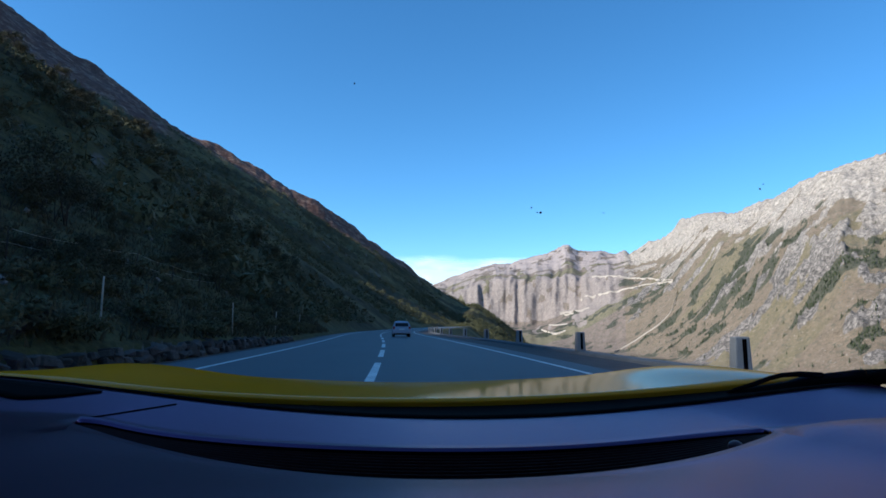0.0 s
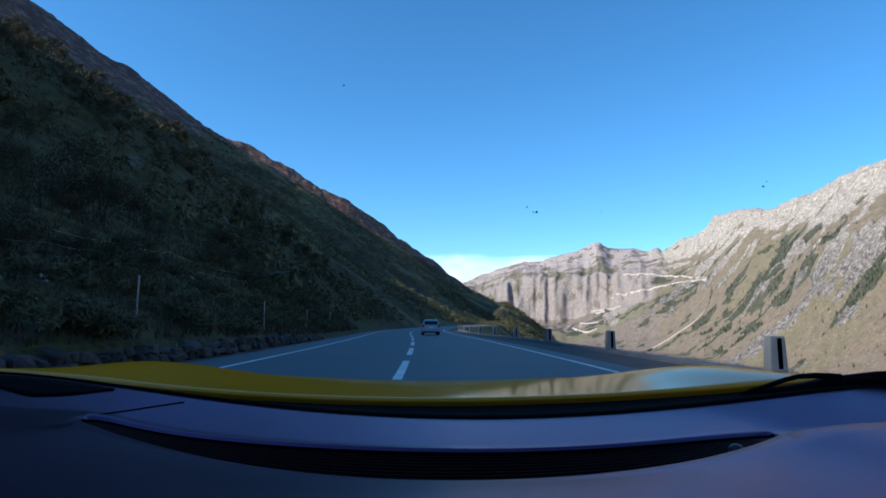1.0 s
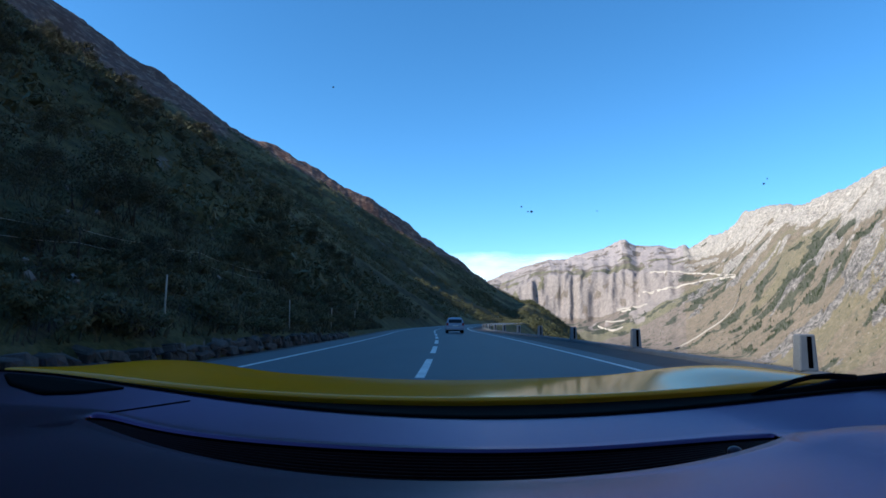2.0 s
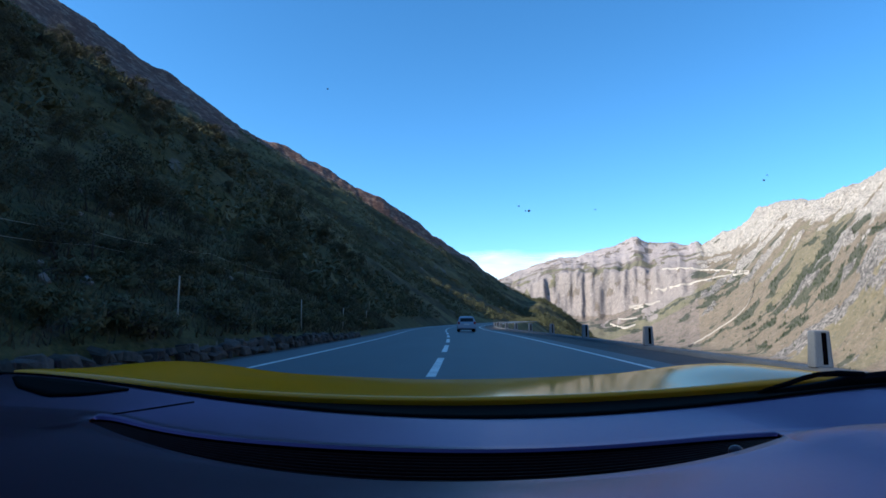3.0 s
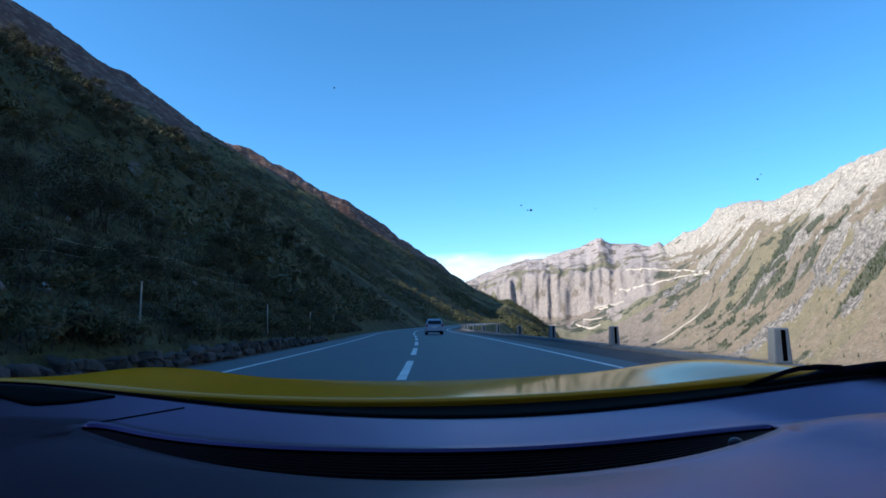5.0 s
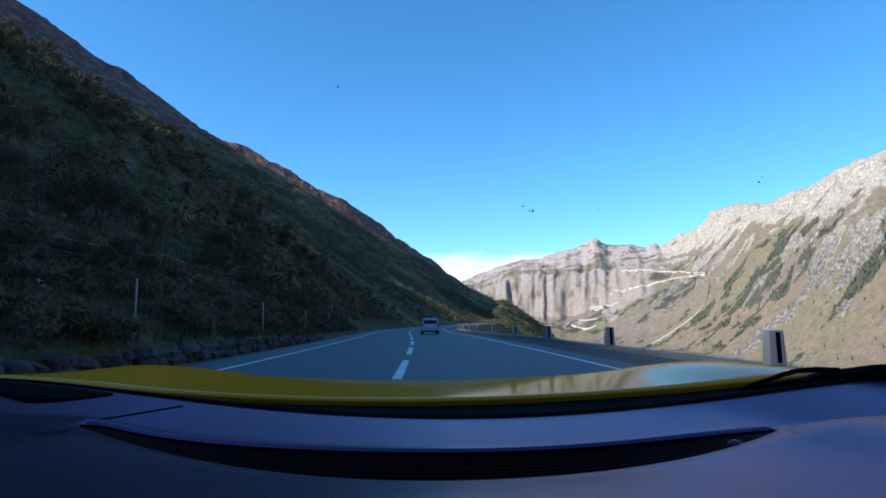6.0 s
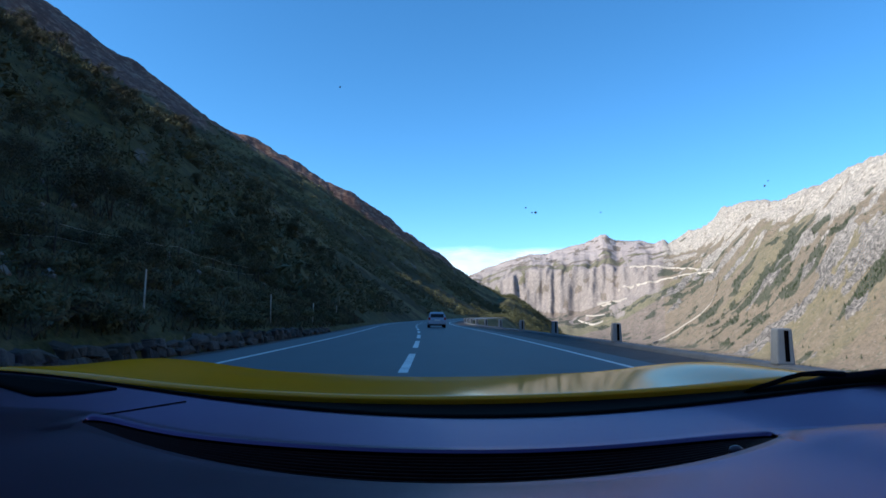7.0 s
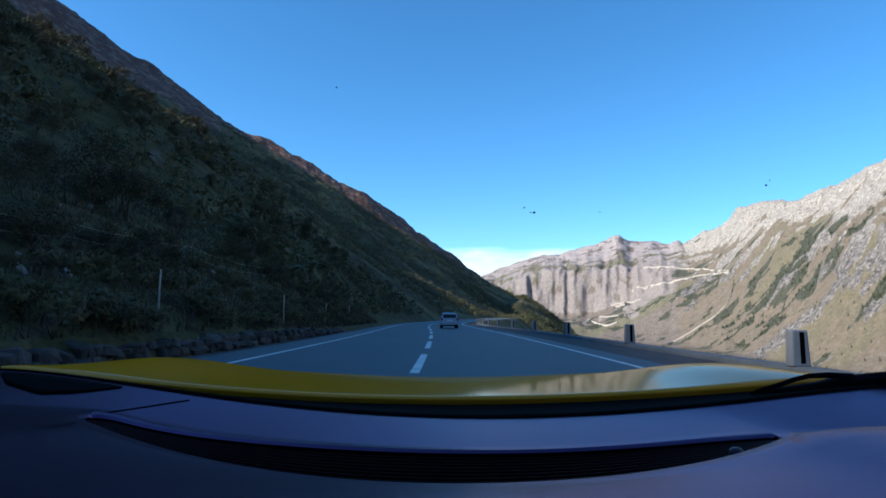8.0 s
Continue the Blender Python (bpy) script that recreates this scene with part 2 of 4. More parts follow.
def block(size, at=(0, 0, 0), bevel=0.02, taper=1.0, segments=2):
    bm = bmesh.new()
    bmesh.ops.create_cube(bm, size=1)
    for v in bm.verts:
        k = taper if v.co.z > 0 else 1.0
        v.co = Vector((v.co.x * size[0] * k, v.co.y * size[1] * k, v.co.z * size[2])) + Vector(at)
    if bevel:
        bmesh.ops.bevel(bm, geom=bm.edges[:], offset=bevel, segments=segments, affect="EDGES", profile=0.6)
    return bm


def tube(points, radius, sides=8, ends=True):
    """A rod of round section along points; radius may be a list."""
    bm = bmesh.new()
    pts = [Vector(p) for p in points]
    rad = radius if isinstance(radius, (list, tuple)) else [radius] * len(pts)
    rings = []
    for k, p in enumerate(pts):
        way = (pts[min(k + 1, len(pts) - 1)] - pts[max(k - 1, 0)]).normalized()
        side = way.cross(Vector((0, 0, 1)))
        side = side.normalized() if side.length > 0.01 else Vector((1, 0, 0))
        up = side.cross(way)
        rings.append([bm.verts.new(p + rad[k] * (math.cos(a) * side + math.sin(a) * up)) for a in [2 * math.pi * j / sides for j in range(sides)]])
    for a, b in zip(rings, rings[1:]):
        for j in range(sides):
            bm.faces.new((a[j], a[(j + 1) % sides], b[(j + 1) % sides], b[j]))
    if ends:
        bm.faces.new(rings[0][::-1])
        bm.faces.new(rings[-1])
    return smooth(bm)


def empty(name, m=None, **tags):
    ob = new(name)
    ob.empty_display_size = 0.2
    if m is not None:
        ob.matrix_basis = m
    return tagged(ob, **tags)


def lattice(ix, iy, seed):
    h = (ix.astype(np.int64) * 374761393 + iy.astype(np.int64) * 668265263 + seed * 1442695041) & 0xFFFFFFFF
    h = ((h ^ (h >> 13)) * 1274126177) & 0xFFFFFFFF
    return ((h ^ (h >> 16)) & 0xFFFF) / 65535.0


def value_noise(x, y, seed=0):
    ix, iy = np.floor(x), np.floor(y)
    fx, fy = x - ix, y - iy
    fx, fy = fx * fx * fx * (fx * (fx * 6 - 15) + 10), fy * fy * fy * (fy * (fy * 6 - 15) + 10)
    a, b = lattice(ix, iy, seed), lattice(ix + 1, iy, seed)
    c, d = lattice(ix, iy + 1, seed), lattice(ix + 1, iy + 1, seed)
    return (a + (b - a) * fx) * (1 - fy) + (c + (d - c) * fx) * fy


def fbm(x, y, octaves=5, seed=0, gain=0.5):
    total, amp, norm = 0.0, 1.0, 0.0
    for k in range(octaves):
        total = total + amp * (value_noise(x, y, seed + k) - 0.5)
        norm += amp * 0.5
        amp *= gain
        x, y = x * 1.93 + y * 0.4, y * 1.93 - x * 0.4
    return total / norm


def ridged(x, y, octaves=5, seed=0):
    total, amp, norm = 0.0, 1.0, 0.0
    for k in range(octaves):
        total = total + amp * (1 - np.abs(2 * value_noise(x, y, seed + k) - 1))
        norm += amp
        amp *= 0.5
        x, y = x * 1.93 + y * 0.4, y * 1.93 - x * 0.4
    return total / norm


def ease(a, b, v):
    t = np.clip((v - a) / (b - a), 0, 1)
    return t * t * (3 - 2 * t)


# ---- the lie of the land ----
LINE_Y = np.arange(-3000.0, 5200.0, 2.0)
LINE_SLOPE = np.interp(LINE_Y, [-3000, -60, 0, 60, 220, 1050, 1400, 5200], [0.03, 0.03, 0.0, -0.05, 0.16, 0.16, -1.2, -1.2])
LINE_X = np.cumsum(LINE_SLOPE) * 2.0
LINE_X = LINE_X - np.interp(0.0, LINE_Y, LINE_X) - 0.85
FLOOR_Z = -80.0


def road_x(y):
    return np.interp(y, LINE_Y, LINE_X)


def road_z(y):
    return -0.0045 * np.clip(y, 0, 150)


def wall_height(y):
    return 0.22 + 0.28 * ease(-30, 0, y) * (1 - ease(18, 42, y))


def hill_z(x, y):
    """The shaded slope with the road's shelf cut into it, down to the valley floor."""
    d = road_x(y) - x
    d = d - 17 * ease(420, 720, y) * (1 - ease(40, 120, d))  # past the bend the foot of the slope draws back
    zr = road_z(y)
    far = np.clip(np.abs(d) / 60.0, 0, 1)
    rough = far * (16 * fbm(x / 150, y / 150, 6, 3) + 5 * fbm(x / 30, y / 30, 4, 9)) + np.clip(np.abs(d) / 12 - 0.55, 0, 1) * 0.9 * fbm(x / 5, y / 5, 4, 5)
    wall = ease(5.75, 6.15, d) * wall_height(y)
    top = 400 + 45 * fbm(y / 260 + 3, y * 0 + 1.5, 4, 21)
    e = d - 6.2
    far_side = ease(430, 640, y)
    lin = 0.665 * e * (1 - far_side) + far_side * (0.69 * np.minimum(e, 150) + 0.58 * np.maximum(e - 150, 0))
    lin = lin - 34 * np.logaddexp(0, (lin - top) / 25.0)
    up = wall + np.where(d > 6.2, lin, 0) + rough * ease(6.2, 12, d)
    down = -0.62 * (-d - 8.2) + rough * ease(8.2, 15, -d)
    z = np.where(d > 5.0, zr + up, np.where(d < -8.2, zr + down, zr))
    broken = 1 + 0.5 * fbm(x / 25, y / 25, 3, 227)
    for ky, kd, kh, wide in ((735, 168, 3, 48), (645, 204, 3, 42), (790, 120, 5, 40)):  # knolls that stand up into the sun
        z = z + kh * broken * np.exp(-((y - ky) / wide) ** 2) * np.exp(-((d - kd) / 42) ** 2)
    brow = ease(110, 150, d) * (1 - ease(290, 340, d)) * np.exp(-((y - 670) / 85) ** 4)  # a brow that faces the sun
    z = z + 13 * (1 + 0.5 * fbm(x / 22, y / 22, 3, 229)) * np.tanh((y - 670) / 33) * brow
    z = z + 25 * np.exp(-((y - 830) / 150) ** 2) * np.exp(-((d + 5) / 90) ** 2)
    floor = FLOOR_Z + 5 * fbm(x / 90, y / 90, 5, 31)
    return np.where(d < 0, np.maximum(z, floor), z)


# knots across the valley's far side, by bearing in degrees: foot, top of the scree, brow of the cliff, ridge
BEARING = [-30, 0, 4.5, 9.5, 12.3, 14, 16, 17.7, 19.5, 21.5, 24, 28, 32, 36, 45, 70, 120, 180]
FOOT_R = [2500, 2500, 2450, 2350, 2250, 2150, 2050, 1950, 1850, 1700, 1500, 1280, 1110, 1020, 1010, 1010, 1010, 1100]
SCREE_R = [2900, 2900, 2850, 2800, 2760, 2700, 2600, 2450, 2350, 2200, 1950, 1620, 1380, 1230, 1190, 1180, 1250, 1500]
SCREE_EL = [1.2, 1.2, 1.7, -0.3, -0.1, 0.4, 1.3, 1.5, 1.6, 1.4, 1.2, 1.0, 1.0, 1.2, 1.5, 2, 2, 2]
BROW_R = [3050, 3050, 3020, 2960, 2920, 2880, 2830, 2800, 2760, 2650, 2350, 1920, 1600, 1420, 1360, 1340, 1450, 1800]
BROW_EL = [2.4, 2.4, 2.75, 4.25, 4.25, 4.0, 3.95, 4.1, 4.15, 4.3, 5.0, 5.6, 6.0, 6.4, 7, 8, 8, 8]
SKY_AZ = [-30, 0, 2.92, 4.19, 6.72, 7.99, 9.49, 10.48, 11.97, 12.95, 13.92, 14.4, 14.75, 15.6, 17.72, 18.86, 19.33, 19.65, 20.0, 20.69, 21.6, 23.37, 24.04, 24.48, 25.76, 26.6, 28.62, 29.82, 31.37, 33.28, 34.74, 45, 70, 180]
SKY_EL = [1.5, 2.2, 3.5, 4.15, 5.05, 5.4, 5.37, 5.75, 6.1, 6.3, 6.75, 6.95, 7.0, 6.5, 6.4, 6.06, 6.3, 6.4, 6.04, 6.45, 7.05, 7.65, 8.35, 8.85, 9.2, 9.35, 9.25, 9.7, 10.1, 11.25, 11.9, 14, 16, 14]
RIDGE_R = [4300, 4300, 4300, 4300, 4250, 4200, 4100, 4000, 3900, 3600, 3000, 2450, 2080, 1830, 1740, 1720, 1900, 2600]


DENSE_AZ = np.arange(-40, 190, 0.25)


def rounded(az, table):
    """The table of bearings read without creases."""
    t = np.interp(DENSE_AZ, BEARING, table)
    w = np.hanning(15)
    t = np.convolve(np.pad(t, 7, mode="edge"), w / w.sum(), "valid")
    return np.interp(az, DENSE_AZ, t)


GULLIES = ((10.3, 0.3, 38), (15.7, 0.3, 40))  # bearing, width, depth


def mountain(az, r):
    """Height of the valley floor and the mountains behind it at a bearing and distance, and what covers them."""
    x, y = r * np.sin(np.radians(az)), r * np.cos(np.radians(az))
    az = az + 0.3 * fbm(x / 300, y / 300, 3, 33) * (r > 1200)
    wob = fbm(az / 2.2, az * 0 + 0.5, 4, 41)
    rib = ridged(az / 2.1 + 0.35 * fbm(r / 90, az / 1.5, 3, 46), r / 500, 4, 45) - 0.6
    near = ease(17.5, 20.5, az)
    f = rounded(az, FOOT_R) * (1 + 0.04 * wob)
    s = rounded(az, SCREE_R) + 60 * wob * (1 - near)
    fine_rib = ridged(az / 0.55, r / 260, 4, 49) - 0.6
    b = rounded(az, BROW_R) + (34 * rib + 16 * fine_rib + 60 * fbm(az / 1.3, az * 0 + 5.5, 3, 48)) * (1 - near) + 60 * wob
    for at, wide, deep in GULLIES:
        cleft = np.exp(-((az - at) / wide) ** 2)
        b, s = b + deep * cleft, s + 0.7 * deep * cleft
    b = np.maximum(b, s + 60)
    k = rounded(az, RIDGE_R)
    zs = 1 + rounded(az, SCREE_R) * np.tan(np.radians(rounded(az, SCREE_EL)))
    zb = 1 + rounded(az, BROW_R) * np.tan(np.radians(rounded(az, BROW_EL) + (0.3 + 0.5 * (1 - near)) * wob + 0.25 * (1 - near) * fbm(az / 0.6, az * 0, 3, 47)))
    jag = fbm(az / 0.7, az * 0 + 3.3, 5, 53, 0.6) + 0.5 * fbm(az / 0.16, az * 0 + 7.7, 3, 54, 0.6)
    zk = 1 + k * np.tan(np.radians(np.interp(az, SKY_AZ, SKY_EL) + (0.12 + 0.12 * ease(20, 23, az)) * jag))
    a1 = np.clip((r - f) / (s - f), 0, 1) ** 1.4
    a2 = np.clip((r - s) / (b - s) + 0.13 * (1 - near) * fbm(az / 0.9, r / 70, 4, 43), 0, 1)
    a2 = a2 * a2 * (3 - 2 * a2) * (1 - near) + a2 * near
    a3 = np.clip((r - b) / (k - b), 0, 1)
    z = FLOOR_Z + (zs - FLOOR_Z) * a1 + (zb - zs) * a2 + (zk - zb) * a3
    z = np.where(r > k, zk - 0.5 * (r - k), z)
    lift = ease(0, 250, r - f) * (1 - 0.75 * ease(0.75, 1.0, a3))
    u, w = 0.21 * x + 0.98 * y, 0.98 * x - 0.21 * y
    bent = u + 60 * fbm(x / 400, y / 400, 3, 55) + 26 * fbm(x / 95, y / 95, 3, 56)
    high = np.clip((z - FLOOR_Z) / (zk - FLOOR_Z), 0, 1)
    # crags, scrub and grass lie in bands that follow the fall of the slope
    band, patch = fbm(bent / 85, w / 480, 4, 201), fbm(x / 42, y / 42, 4, 203)
    crag = near * ease(0.06, 0.22, 0.8 * band + 0.75 * patch - 1.0 * np.abs(high - 0.52) + 0.02)
    crest = ease(0.60, 0.80, high + 0.16 * patch + 0.12 * band)
    bare = ease(-0.2, 0.2, fbm(x / 110, y / 110, 4, 209) + 0.5 * a3 - 0.12)
    ledge = ease(-0.42, -0.02, fbm(az / 0.7 + 0.002 * z, z / 38, 4, 217) + 0.12)
    cliff = ease(0.02, 0.12, a2) * (1 - ease(0.0, 0.03, a3) * (1 - bare)) * ledge
    scree = ease(0.18, 0.34, fbm(az / 1.2 + 0.5 * patch, r / 260, 4, 211)) * ease(0.25, 0.8, a1)
    rock = np.maximum(crag, near * crest * ease(-0.5, 0.15, patch + 0.3)) + (1 - near) * np.maximum(cliff, scree * 0.9)
    strip_ = fbm(bent / 62 + 50, w / 520, 3, 205)
    scrub_ = ease(0.08, 0.28, 0.85 * strip_ + 0.7 * fbm(x / 30, y / 30, 3, 215) - 1.0 * np.abs(high - 0.38) + 0.05) * (0.35 + 0.65 * near) * (1 - 0.7 * crag)
    scrub_ = np.maximum(scrub_, (1 - near) * ease(0.0, 0.25, patch + fbm(x / 160, y / 160, 3, 213)) * (a2 < 0.05) * 0.9)
    lush = ease(-0.1, 0.25, fbm(bent / 150, w / 900, 3, 207) - 0.9 * np.clip(high - 0.5, 0, 1))
    spur = ridged(bent / 230, w / 1100, 3, 51) - 0.6
    runnel = ridged(bent / 70, w / 260, 2, 57) - 0.6
    z = z + lift * ((36 * spur + 9 * runnel) * (0.35 + 0.65 * near) + 13 * (ridged(x / 150, y / 150, 3, 61) - 0.62) + 3 * (ridged(x / 52, y / 52, 1, 71) - 0.5))
    z = z + lift * near * np.maximum(crag, 0.8 * crest) * (5 + 30 * (ridged(bent / 32, w / 40, 3, 73) - 0.5))
    z = z + ease(0.1, 0.6, a3) * (1 - ease(0.9, 1, a3)) * 18 * (ridged(x / 90, y / 90, 2, 81) - 0.6)
    z = z + (1 - near) * (a2 > 0.9) * 10 * (ridged(x / 70, y / 70, 3, 83) - 0.6)
    return z + (1 - lift) * 4 * fbm(x / 90, y / 90, 5, 31), np.stack([np.clip(rock, 0, 1), scrub_, lush], -1)


def mountain_z(az, r):
    return mountain(az, r)[0]


def heath_at(x, y):
    """Share of heath: it grows on the upper part of the shaded slope."""
    d = road_x(y) - x
    crest = np.interp(y, [-400, 300, 460, 540, 620, 720, 770, 1000], [420, 380, 330, 262, 215, 176, 140, 120])
    return ease(0.44, 0.68, d / crest + 0.14 * fbm(x / 40, y / 40, 4, 221)) * (d > 0)


def hill_cover(az, r):
    """Heath above, thicker scrub in streaks down the slope."""
    x, y = r * np.sin(np.radians(az)), r * np.cos(np.radians(az))
    d = road_x(y) - x
    streak = ease(-0.1, 0.3, fbm(y / 26 + 0.05 * d, d / 130, 4, 223) + 0.4 * fbm(x / 12, y / 12, 3, 225))
    return np.stack([heath_at(x, y), streak, 0 * d], -1)


def land(az, r):
    x, y = r * np.sin(np.radians(az)), r * np.cos(np.radians(az))
    z = np.where(r > 350, np.maximum(hill_z(x, y), mountain_z(az, r)), hill_z(x, y))
    return np.stack([x, y, z], -1)


def sheet(name, az, r, mat, label, cover=None):
    a, b = np.meshgrid(az, r)
    pts = land(a, b)
    # the shelf lies a hand's width under the road surface
    d = road_x(pts[..., 1]) - pts[..., 0]
    pts[..., 2] -= 0.12 * ((d < 6.0) & (d > -7.9)) * (b < 700)
    me = grid_mesh(name, pts, mat)
    if cover is not None:
        what = np.concatenate([cover(a, b), np.ones(a.shape + (1,))], -1)
        me.color_attributes.new("cover", "FLOAT_COLOR", "POINT").data.foreach_set("color", what.astype(np.float32).reshape(-1))
    return tagged(new(name, me), label, kind="structure")


def far_cover(az, r):
    return mountain(az, r)[1]


FINE = np.arange(-50, 50.01, 0.1)
COARSE = np.concatenate([np.arange(-180, -50, 2.0), FINE, np.arange(52, 181, 2.0)])
R_NEAR = np.geomspace(0.8, 120, 150)
R_MID = np.geomspace(120, 1000, 130)
R_HILL = np.arange(1000, 2401, 14.0)
R_FAR = np.concatenate([np.arange(1000, 2300, 7.0), np.arange(2300, 3100, 8.0), np.arange(3100, 4480, 12.0)])


def cut(lo, hi, grid=COARSE):
    return grid[(grid >= lo - 1e-6) & (grid <= hi + 1e-6)]


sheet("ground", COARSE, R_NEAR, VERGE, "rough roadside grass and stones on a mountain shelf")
sheet("hillside", cut(-180, 12), R_MID, HEDGE_SLOPE, "steep dark hillside of heath and scrub in shade", hill_cover)
sheet("hillside", cut(-180, 3), R_HILL, HEDGE_SLOPE, "steep far hillside of heath and scrub below its ridge", hill_cover)
sheet("valley_floor", cut(12, 180), R_MID, MEADOW, "sunlit green valley floor and lower slope with scree")
sheet("mountain", cut(19.5, 180), R_FAR, ALP, "sunlit rocky mountain side with grass and crags", far_cover)
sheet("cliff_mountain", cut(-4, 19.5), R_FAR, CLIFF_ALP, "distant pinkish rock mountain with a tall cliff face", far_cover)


# ---- the road ----
def along(lo, hi, step):
    return np.arange(lo, hi + 1e-6, step)


def strip(name, ys, left, right, lift, mat, label, kind="structure", rise=None, parent=None):
    """A band that follows the road between two offsets to the right of its middle line."""
    across = np.linspace(left, right, 5)
    pts = np.zeros((len(ys), 5, 3))
    slope = np.gradient(road_x(ys), ys)
    norm = np.sqrt(1 + slope ** 2)
    for k, o in enumerate(across):
        pts[:, k, 0] = road_x(ys) + o / norm
        pts[:, k, 1] = ys - o * slope / norm
        pts[:, k, 2] = road_z(ys) + lift
    ob = new(name, grid_mesh(name, pts, mat))
    if parent is not None:
        ob.parent = parent
        return ob
    return tagged(ob, label, kind=kind)


ROAD_Y = np.concatenate([along(-60, 160, 1.0), along(164, 420, 8.0)])
road = strip("road", ROAD_Y, -5.2, 5.7, 0.0, ASPHALT, "smooth dark grey asphalt mountain road")
strip("gravel_verge", ROAD_Y, -5.9, -5.15, -0.03, GRAVEL, "narrow grey gravel verge below a stone wall")
line_l = strip("edge_line", ROAD_Y, -3.92, -3.78, 0.004, LINE_PAINT, "white edge line painted on asphalt")
line_r = strip("edge_line", ROAD_Y, 4.80, 4.94, 0.004, LINE_PAINT, "white edge line painted on asphalt")
for k in range(26):
    y0 = 11.6 + 9.4 * (k - 4)
    strip("centre_dash", np.linspace(y0, y0 + 6.0, 8), 0.15, 0.33, 0.004, LINE_PAINT, "white centre line dash on asphalt")


# ---- a low bank of cloud behind the far ridge ----
def cloud_bank():
    m, n, l, p = material("cloud")
    c = coords(n, "world")
    place = n.new("ShaderNodeSeparateXYZ")
    l.new(c, place.inputs[0])
    high = n.new("ShaderNodeMath")
    high.operation = "MULTIPLY_ADD"
    l.new(noise_node(n, l, scaled(n, l, c, (1, 1, 2.5)), 0.0025, 5), high.inputs[0])
    high.inputs[1].default_value = 110
    l.new(place.outputs["Z"], high.inputs[2])
    thin = n.new("ShaderNodeMapRange")
    thin.inputs["From Min"].default_value, thin.inputs["From Max"].default_value = 440, 560
    thin.inputs["To Min"].default_value, thin.inputs["To Max"].default_value = 0.85, 0.0
    l.new(high.outputs[0], thin.inputs["Value"])
    l.new(thin.outputs[0], p.inputs["Alpha"])
    p.inputs["Base Color"].default_value = (0.9, 0.9, 0.9, 1)
    p.inputs["Roughness"].default_value = 1.0
    # pale glow added to the cloud in place of sunlight scattered through it
    p.inputs["Emission Color"].default_value, p.inputs["Emission Strength"].default_value = (0.86, 0.93, 1.0, 1), 0.55
    az = np.linspace(-12, 14, 60)
    rows = []
    for z in np.linspace(60, 620, 28):
        r = 4780 - 40 * math.sin(z / 60) + 30 * fbm(az / 3, az * 0 + z / 90, 3, 121)
        rows.append(np.stack([r * np.sin(np.radians(az)), r * np.cos(np.radians(az)), 0 * az + z], -1))
    tagged(new("cloud_bank", grid_mesh("cloud_bank", np.array(rows), m)), "low white cloud bank behind the far ridge", kind="structure")


cloud_bank()


# ---- kerb wall with guard stones on the valley side ----
def kerb_section(ys):
    """A low concrete kerb: inner face, worn top, outer face."""
    prof = [(7.44, -0.05), (7.46, 0.06), (7.48, 0.105), (7.52, 0.12), (7.84, 0.12), (7.89, 0.105), (7.92, 0.06), (8.0, -0.7)]
    slope = np.gradient(road_x(ys), ys)
    norm = np.sqrt(1 + slope ** 2)
    pts = np.zeros((len(ys), len(prof), 3))
    for k, (o, h) in enumerate(prof):
        pts[:, k, 0] = road_x(ys) + o / norm
        pts[:, k, 1] = ys - o * slope / norm
        pts[:, k, 2] = road_z(ys) + h
    return pts


strip("gravel_shoulder", ROAD_Y, 5.68, 7.47, -0.01, GRAVEL, "dark gravel shoulder between asphalt and kerb")
tagged(new("kerb", grid_mesh("kerb", kerb_section(ROAD_Y), KERB_STONE)), "low grey concrete kerb wall along the road edge", kind="structure")


def guard_post():
    post = empty("guard_post", label="tapered concrete guard post with a dark reflector stripe", category="post", group="guard posts on the kerb")
    part("shaft", block((0.36, 0.28, 0.70), (0, 0, 0.35), 0.035, 0.84), CONCRETE, post)
    strip_ = part("reflector", block((0.095, 0.03, 0.60), (0.03, -0.13, 0.36), 0.008), VENT_BLACK, post, "dark vertical reflector strip")
    for v in strip_.data.vertices:
        v.co.y += 0.0224 * v.co.z / 0.70
    return post


def beside(y, o):
    s = float(road_x(y + 0.5) - road_x(y - 0.5))
    n = math.hypot(1, s)
    return Vector((float(road_x(y)) + o / n, y - o * s / n, float(road_z(y)))), -math.degrees(math.atan(s))


first_post = guard_post()
for k in range(17):
    p, turn = beside(12.4 + 11.0 * k, 7.62)
    m = pose(p.x, p.y, p.z + 0.115, 0, 0, turn)
    if k == 0:
        first_post.matrix_basis = m
    else:
        copy_thing(first_post, m)


# ---- the car that carries the camera ----
def across_car(zc, y0, bow, limit, x):
    """A curve across the car: polynomial height below the eye and bowed depth, level outside the limit."""
    start = limit - 0.05
    c = np.sign(x) * (np.minimum(np.abs(x), start) + 0.05 * np.tanh(np.maximum(np.abs(x) - start, 0) / 0.05))
    z = sum(k * c ** n for n, k in enumerate(zc)) + 0.03 * (np.abs(x) - np.abs(c))
    return np.stack([x, y0 + bow * c * c, EYE_HEIGHT + z], -1)


own = empty("sports_car", label="low yellow sports car with a dark blue-black dashboard", category="car")
NEAR = ([-0.1779, -0.003, 0.129, -0.1095, 0.191, 0.5799], 0.72, 0.55, 0.49)
FAR_EDGE = ([-0.1725, -0.0074, 0.0526, 0.1034, -0.0461, -0.5613], 0.86, 0.55, 0.53)
GASKET = ([-0.1698, -0.0169, 0.13, 0.0088, -0.0853], 1.12, 0.22, 0.95)
